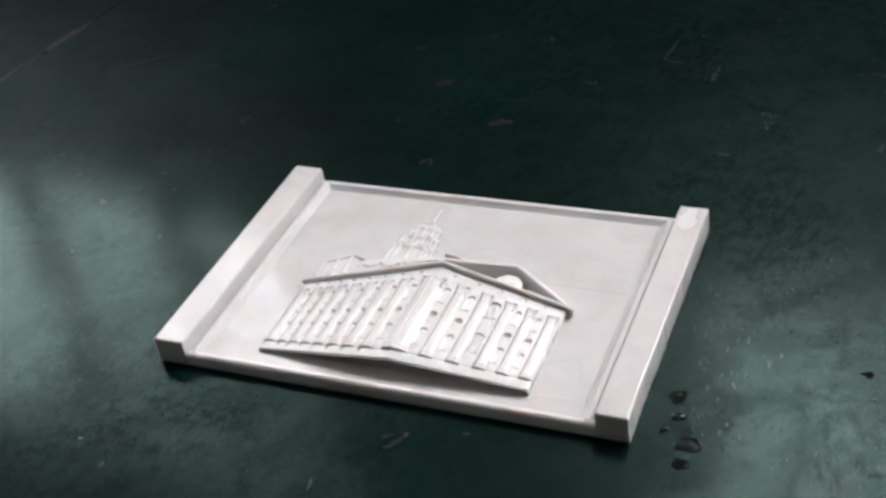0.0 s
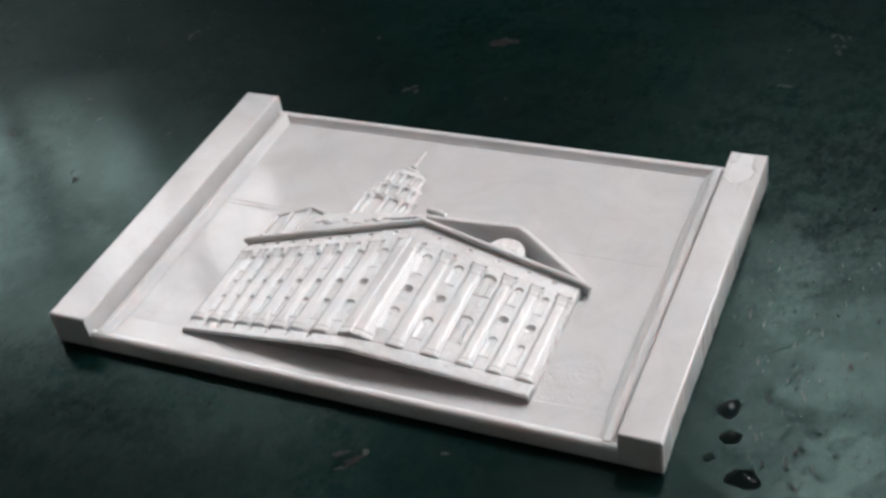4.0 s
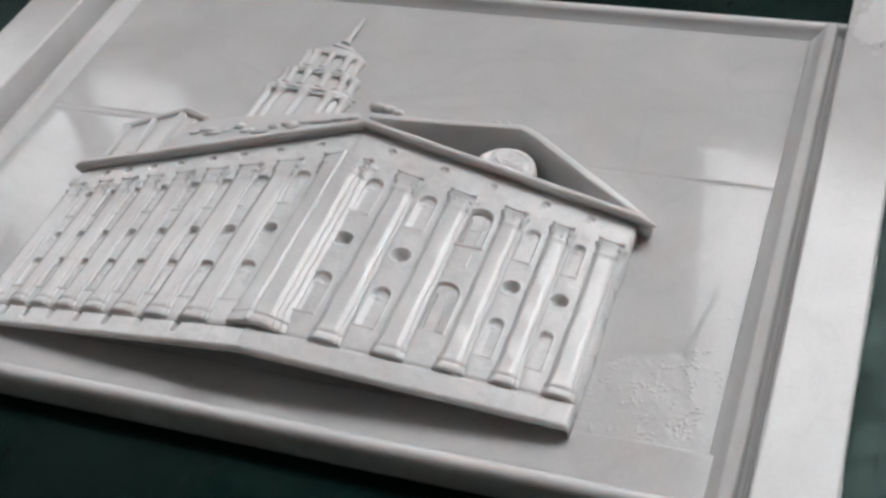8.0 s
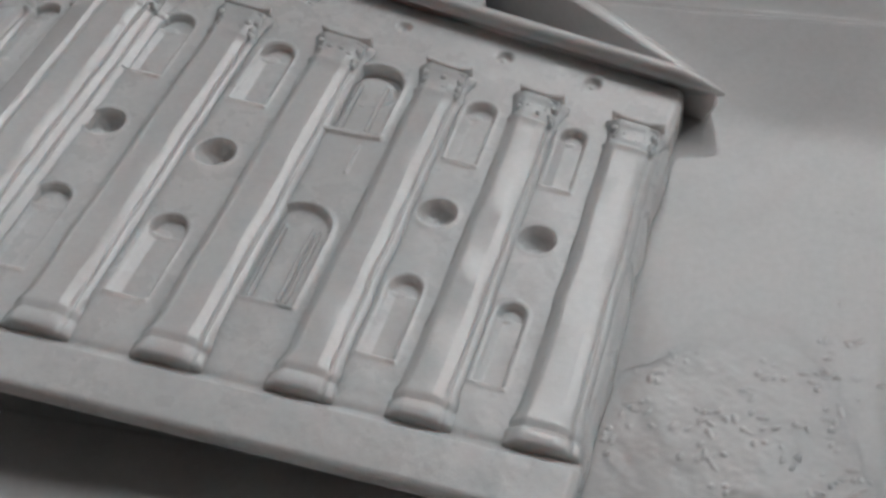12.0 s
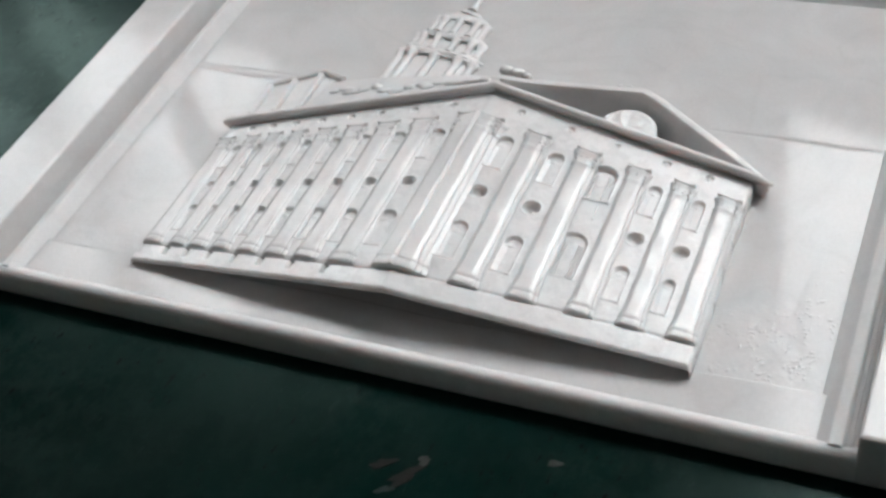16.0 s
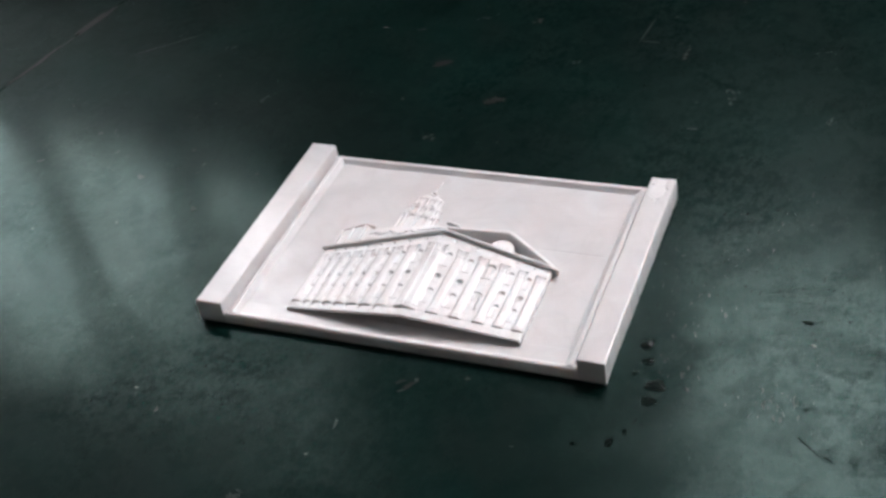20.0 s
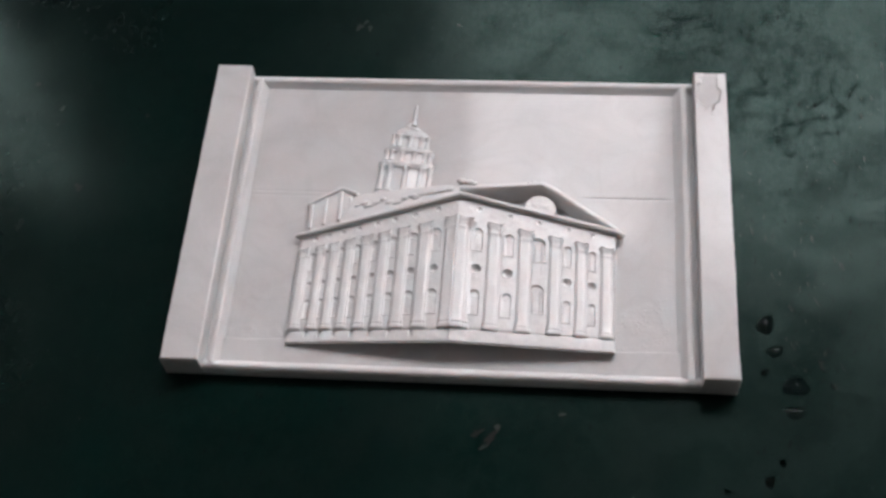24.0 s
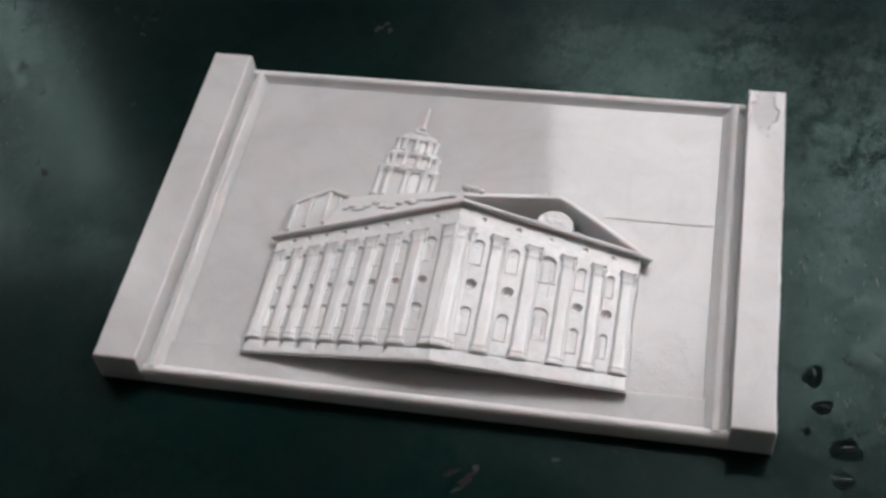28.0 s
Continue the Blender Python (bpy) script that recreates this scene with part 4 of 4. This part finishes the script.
def tier(y0, y1, hw, depth, name, bulge=0.0, z0=SKY, dome=0.0, tilt=-0.0014, seed=0):
    """A drum standing half out of the ground, y0 to y1; dome closes it upwards."""
    rows, count = [], 10
    for k in range(count):
        q = k / (count - 1)
        w = hw * (1 - dome * q ** 1.5) + bulge * math.sin(math.pi * q)
        row = []
        for i in range(33):
            a = math.pi * i / 32
            sx = -math.cos(a)
            curve = 0.0016 * (1 - sx * sx)
            y = y0 + (y1 - y0) * q - curve + tilt * sx
            j = 1 + 0.03 * math.sin(7 * a + seed) * math.sin(5 * q + seed) + 0.02 * math.sin(17 * a + 2 * seed)
            row.append((lean(y) + w * sx * j, y, z0 - 0.001 + (depth + 0.001) * math.sin(a) ** 0.7 * (w / hw) * j))
        rows.append(row)
    bm = bmesh.new()
    vs = add_loft(bm, rows)
    bm.faces.new(list(reversed(vs[0])))
    bm.faces.new(vs[-1])
    bmesh.ops.recalc_face_normals(bm, faces=bm.faces[:])
    return part(name, bm, MARBLE, tower, smooth=60)


tower = part("tower", box(TX - 0.0120, TX + 0.0125, 0.010, 0.037, SKY - 0.001, SKY + 0.0016, 0.0005), MARBLE, plaque, "round tiered tower with a pointed finial")
for n, (y0, y1, hw, depth, name, bulge, dome) in enumerate([
        (0.0120, 0.0180, 0.0184, 0.0046, "tower_base", 0.0004, 0.06), (0.0170, 0.0372, 0.0152, 0.0036, "drum", 0, 0.04), (0.0362, 0.0378, 0.0164, 0.0044, "ring", 0.0003, 0), (0.0376, 0.0398, 0.0170, 0.0048, "ring", 0.0006, 0.06),
        (0.0392, 0.0482, 0.0138, 0.0032, "drum", 0, 0.05), (0.0474, 0.0487, 0.0142, 0.0040, "ring", 0.0003, 0), (0.0485, 0.0508, 0.0144, 0.0043, "ring", 0.0006, 0.08), (0.0502, 0.0600, 0.0108, 0.0032, "drum", 0, 0.05),
        (0.0592, 0.0612, 0.0116, 0.0038, "ring", 0.0004, 0.1), (0.0606, 0.0662, 0.0098, 0.0034, "dome", 0.0010, 0.46), (0.0656, 0.0702, 0.0050, 0.0026, "dome", 0.0003, 0.66)]):
    tier(y0, y1, hw, depth, name, bulge, dome=dome, seed=n)
part("finial", loft([[(lean(y) + 0.0003 + r * math.cos(a), y, SKY + 0.0012 + r * math.sin(a)) for a in np.linspace(0, 2 * math.pi, 13)[:-1]] for y, r in ((0.0670, 0.0020), (0.0695, 0.0016), (0.0708, 0.0011), (0.0730, 0.0010), (0.0748, 0.0012), (0.0762, 0.0012), (0.0785, 0.0010), (0.0815, 0.0009), (0.0832, 0.0008), (0.0842, 0.0002))], True), MARBLE, tower, smooth=60)
for y0, y1, hw, depth, count, r in ((0.0178, 0.0366, 0.0152, 0.0038, 5, 0.0020), (0.0398, 0.0478, 0.0138, 0.0036, 6, 0.0016), (0.0506, 0.0596, 0.0107, 0.0034, 5, 0.0016)):
    for i in range(count):
        a = math.pi * (i + 0.35) / (count - 0.3)
        sx = -math.cos(a)
        cz = SKY + depth * max(0.25, math.sin(a)) ** 0.7
        dy = -0.0016 * (1 - sx * sx) - 0.0014 * sx
        ring = lambda y, k: [(lean(y) + hw * sx + k * r * math.cos(b), y + dy, cz - 0.0006 + k * r * math.sin(b)) for b in np.linspace(0, 2 * math.pi, 13)[:-1]]
        part("column", loft([ring(y0, 1.25), ring(y0 + 0.001, 1.2), ring(y0 + 0.0018, 0.95), ring((y0 + y1) / 2, 0.92), ring(y1 - 0.0024, 0.88), ring(y1 - 0.0012, 1.2), ring(y1, 1.25)], True), MARBLE, tower, smooth=70)


# ---- shrubs and trees carved very low beside the temple ----
def shrub(x0, x1, y0, y1, shape, seed, label, count, high=0.00028, low=0.00010):
    """Low relief inside shape(X, Y), negative inside: a faintly swelling ground in soft clumps, with small leaf nicks in tufts."""
    X, Y = np.meshgrid(np.linspace(x0, x1, int((x1 - x0) / 0.00016)), np.linspace(y0, y1, int((y1 - y0) / 0.00016)))
    edge = shape(X, Y) + 0.0016 * smooth_noise(X, Y, 300, seed)
    inside = fade(edge, 0.0050)
    clumps = 0.5 + 0.35 * smooth_noise(X, Y, 340, seed + 3) + 0.25 * smooth_noise(X, Y, 900, seed + 4)
    Z = SKY - 0.00003 + 0.00003 * smooth_noise(X, Y, 60, 3) + inside * (0.00005 + low * clumps)
    rs = random.Random(seed)
    tufts = [(rs.uniform(x0, x1), rs.uniform(y0, y1)) for _ in range(max(6, count // 9))]
    for _ in range(count):
        tx, ty = rs.choice(tufts)
        cx, cy = rs.gauss(tx, 0.0016), rs.gauss(ty, 0.0014)
        turn, ln, wd = rs.gauss(0.9, 0.7), rs.uniform(0.0003, 0.0010), rs.uniform(0.00025, 0.00055)
        near = (np.abs(X - cx) < 0.0018) & (np.abs(Y - cy) < 0.0018)
        dx, dy = X[near] - cx, Y[near] - cy
        u, v = dx * math.cos(turn) + dy * math.sin(turn), dy * math.cos(turn) - dx * math.sin(turn)
        leaf = np.clip(1 - (u / ln) ** 2 - (v / wd) ** 2, 0, 1)
        Z[near] += inside[near] * high * rs.uniform(0.25, 1.0) * leaf * (0.55 - 0.45 * np.clip(dx / ln, -1, 1))
    ob = mesh_part("tree_relief", grid_mesh("tree_relief", X, Y, Z), TUFT_MARBLE, plaque, label, 180)
    ob["kind"] = "stuff"


def blob(cx, cy, rx, ry):
    return lambda X, Y: (np.hypot((X - cx) / rx, (Y - cy) / ry) - 1) * min(rx, ry)


shrub(0.093, 0.1262, -0.0838, -0.048, blob(0.1085, -0.0735, 0.0165, 0.0205), 21, "low carved tree with small leaf tufts", 260, 0.00030, 0.00014)
shrub(0.108, 0.1280, -0.0800, -0.026, lambda X, Y: np.abs(X - 0.1222 - 0.05 * (Y + 0.05)) - 0.0046 - 0.05 * np.clip(-0.035 - Y, 0, 1), 31, "slim carved tree beside the frame", 150, 0.00028, 0.00004)
shrub(-0.1275, -0.094, -0.0830, -0.068, lambda X, Y: Y + 0.0765 + 0.0026 * np.sin(X * 330) + 0.0012 * np.sin(X * 900), 41, "low carved bushes along the ground line", 70, 0.00026, 0.00022)
shrub(-0.1275, -0.100, -0.0680, -0.036, blob(-0.1140, -0.0510, 0.0100, 0.0130), 51, "faint round carved tree crown", 30, 0.00014, 0.00010)
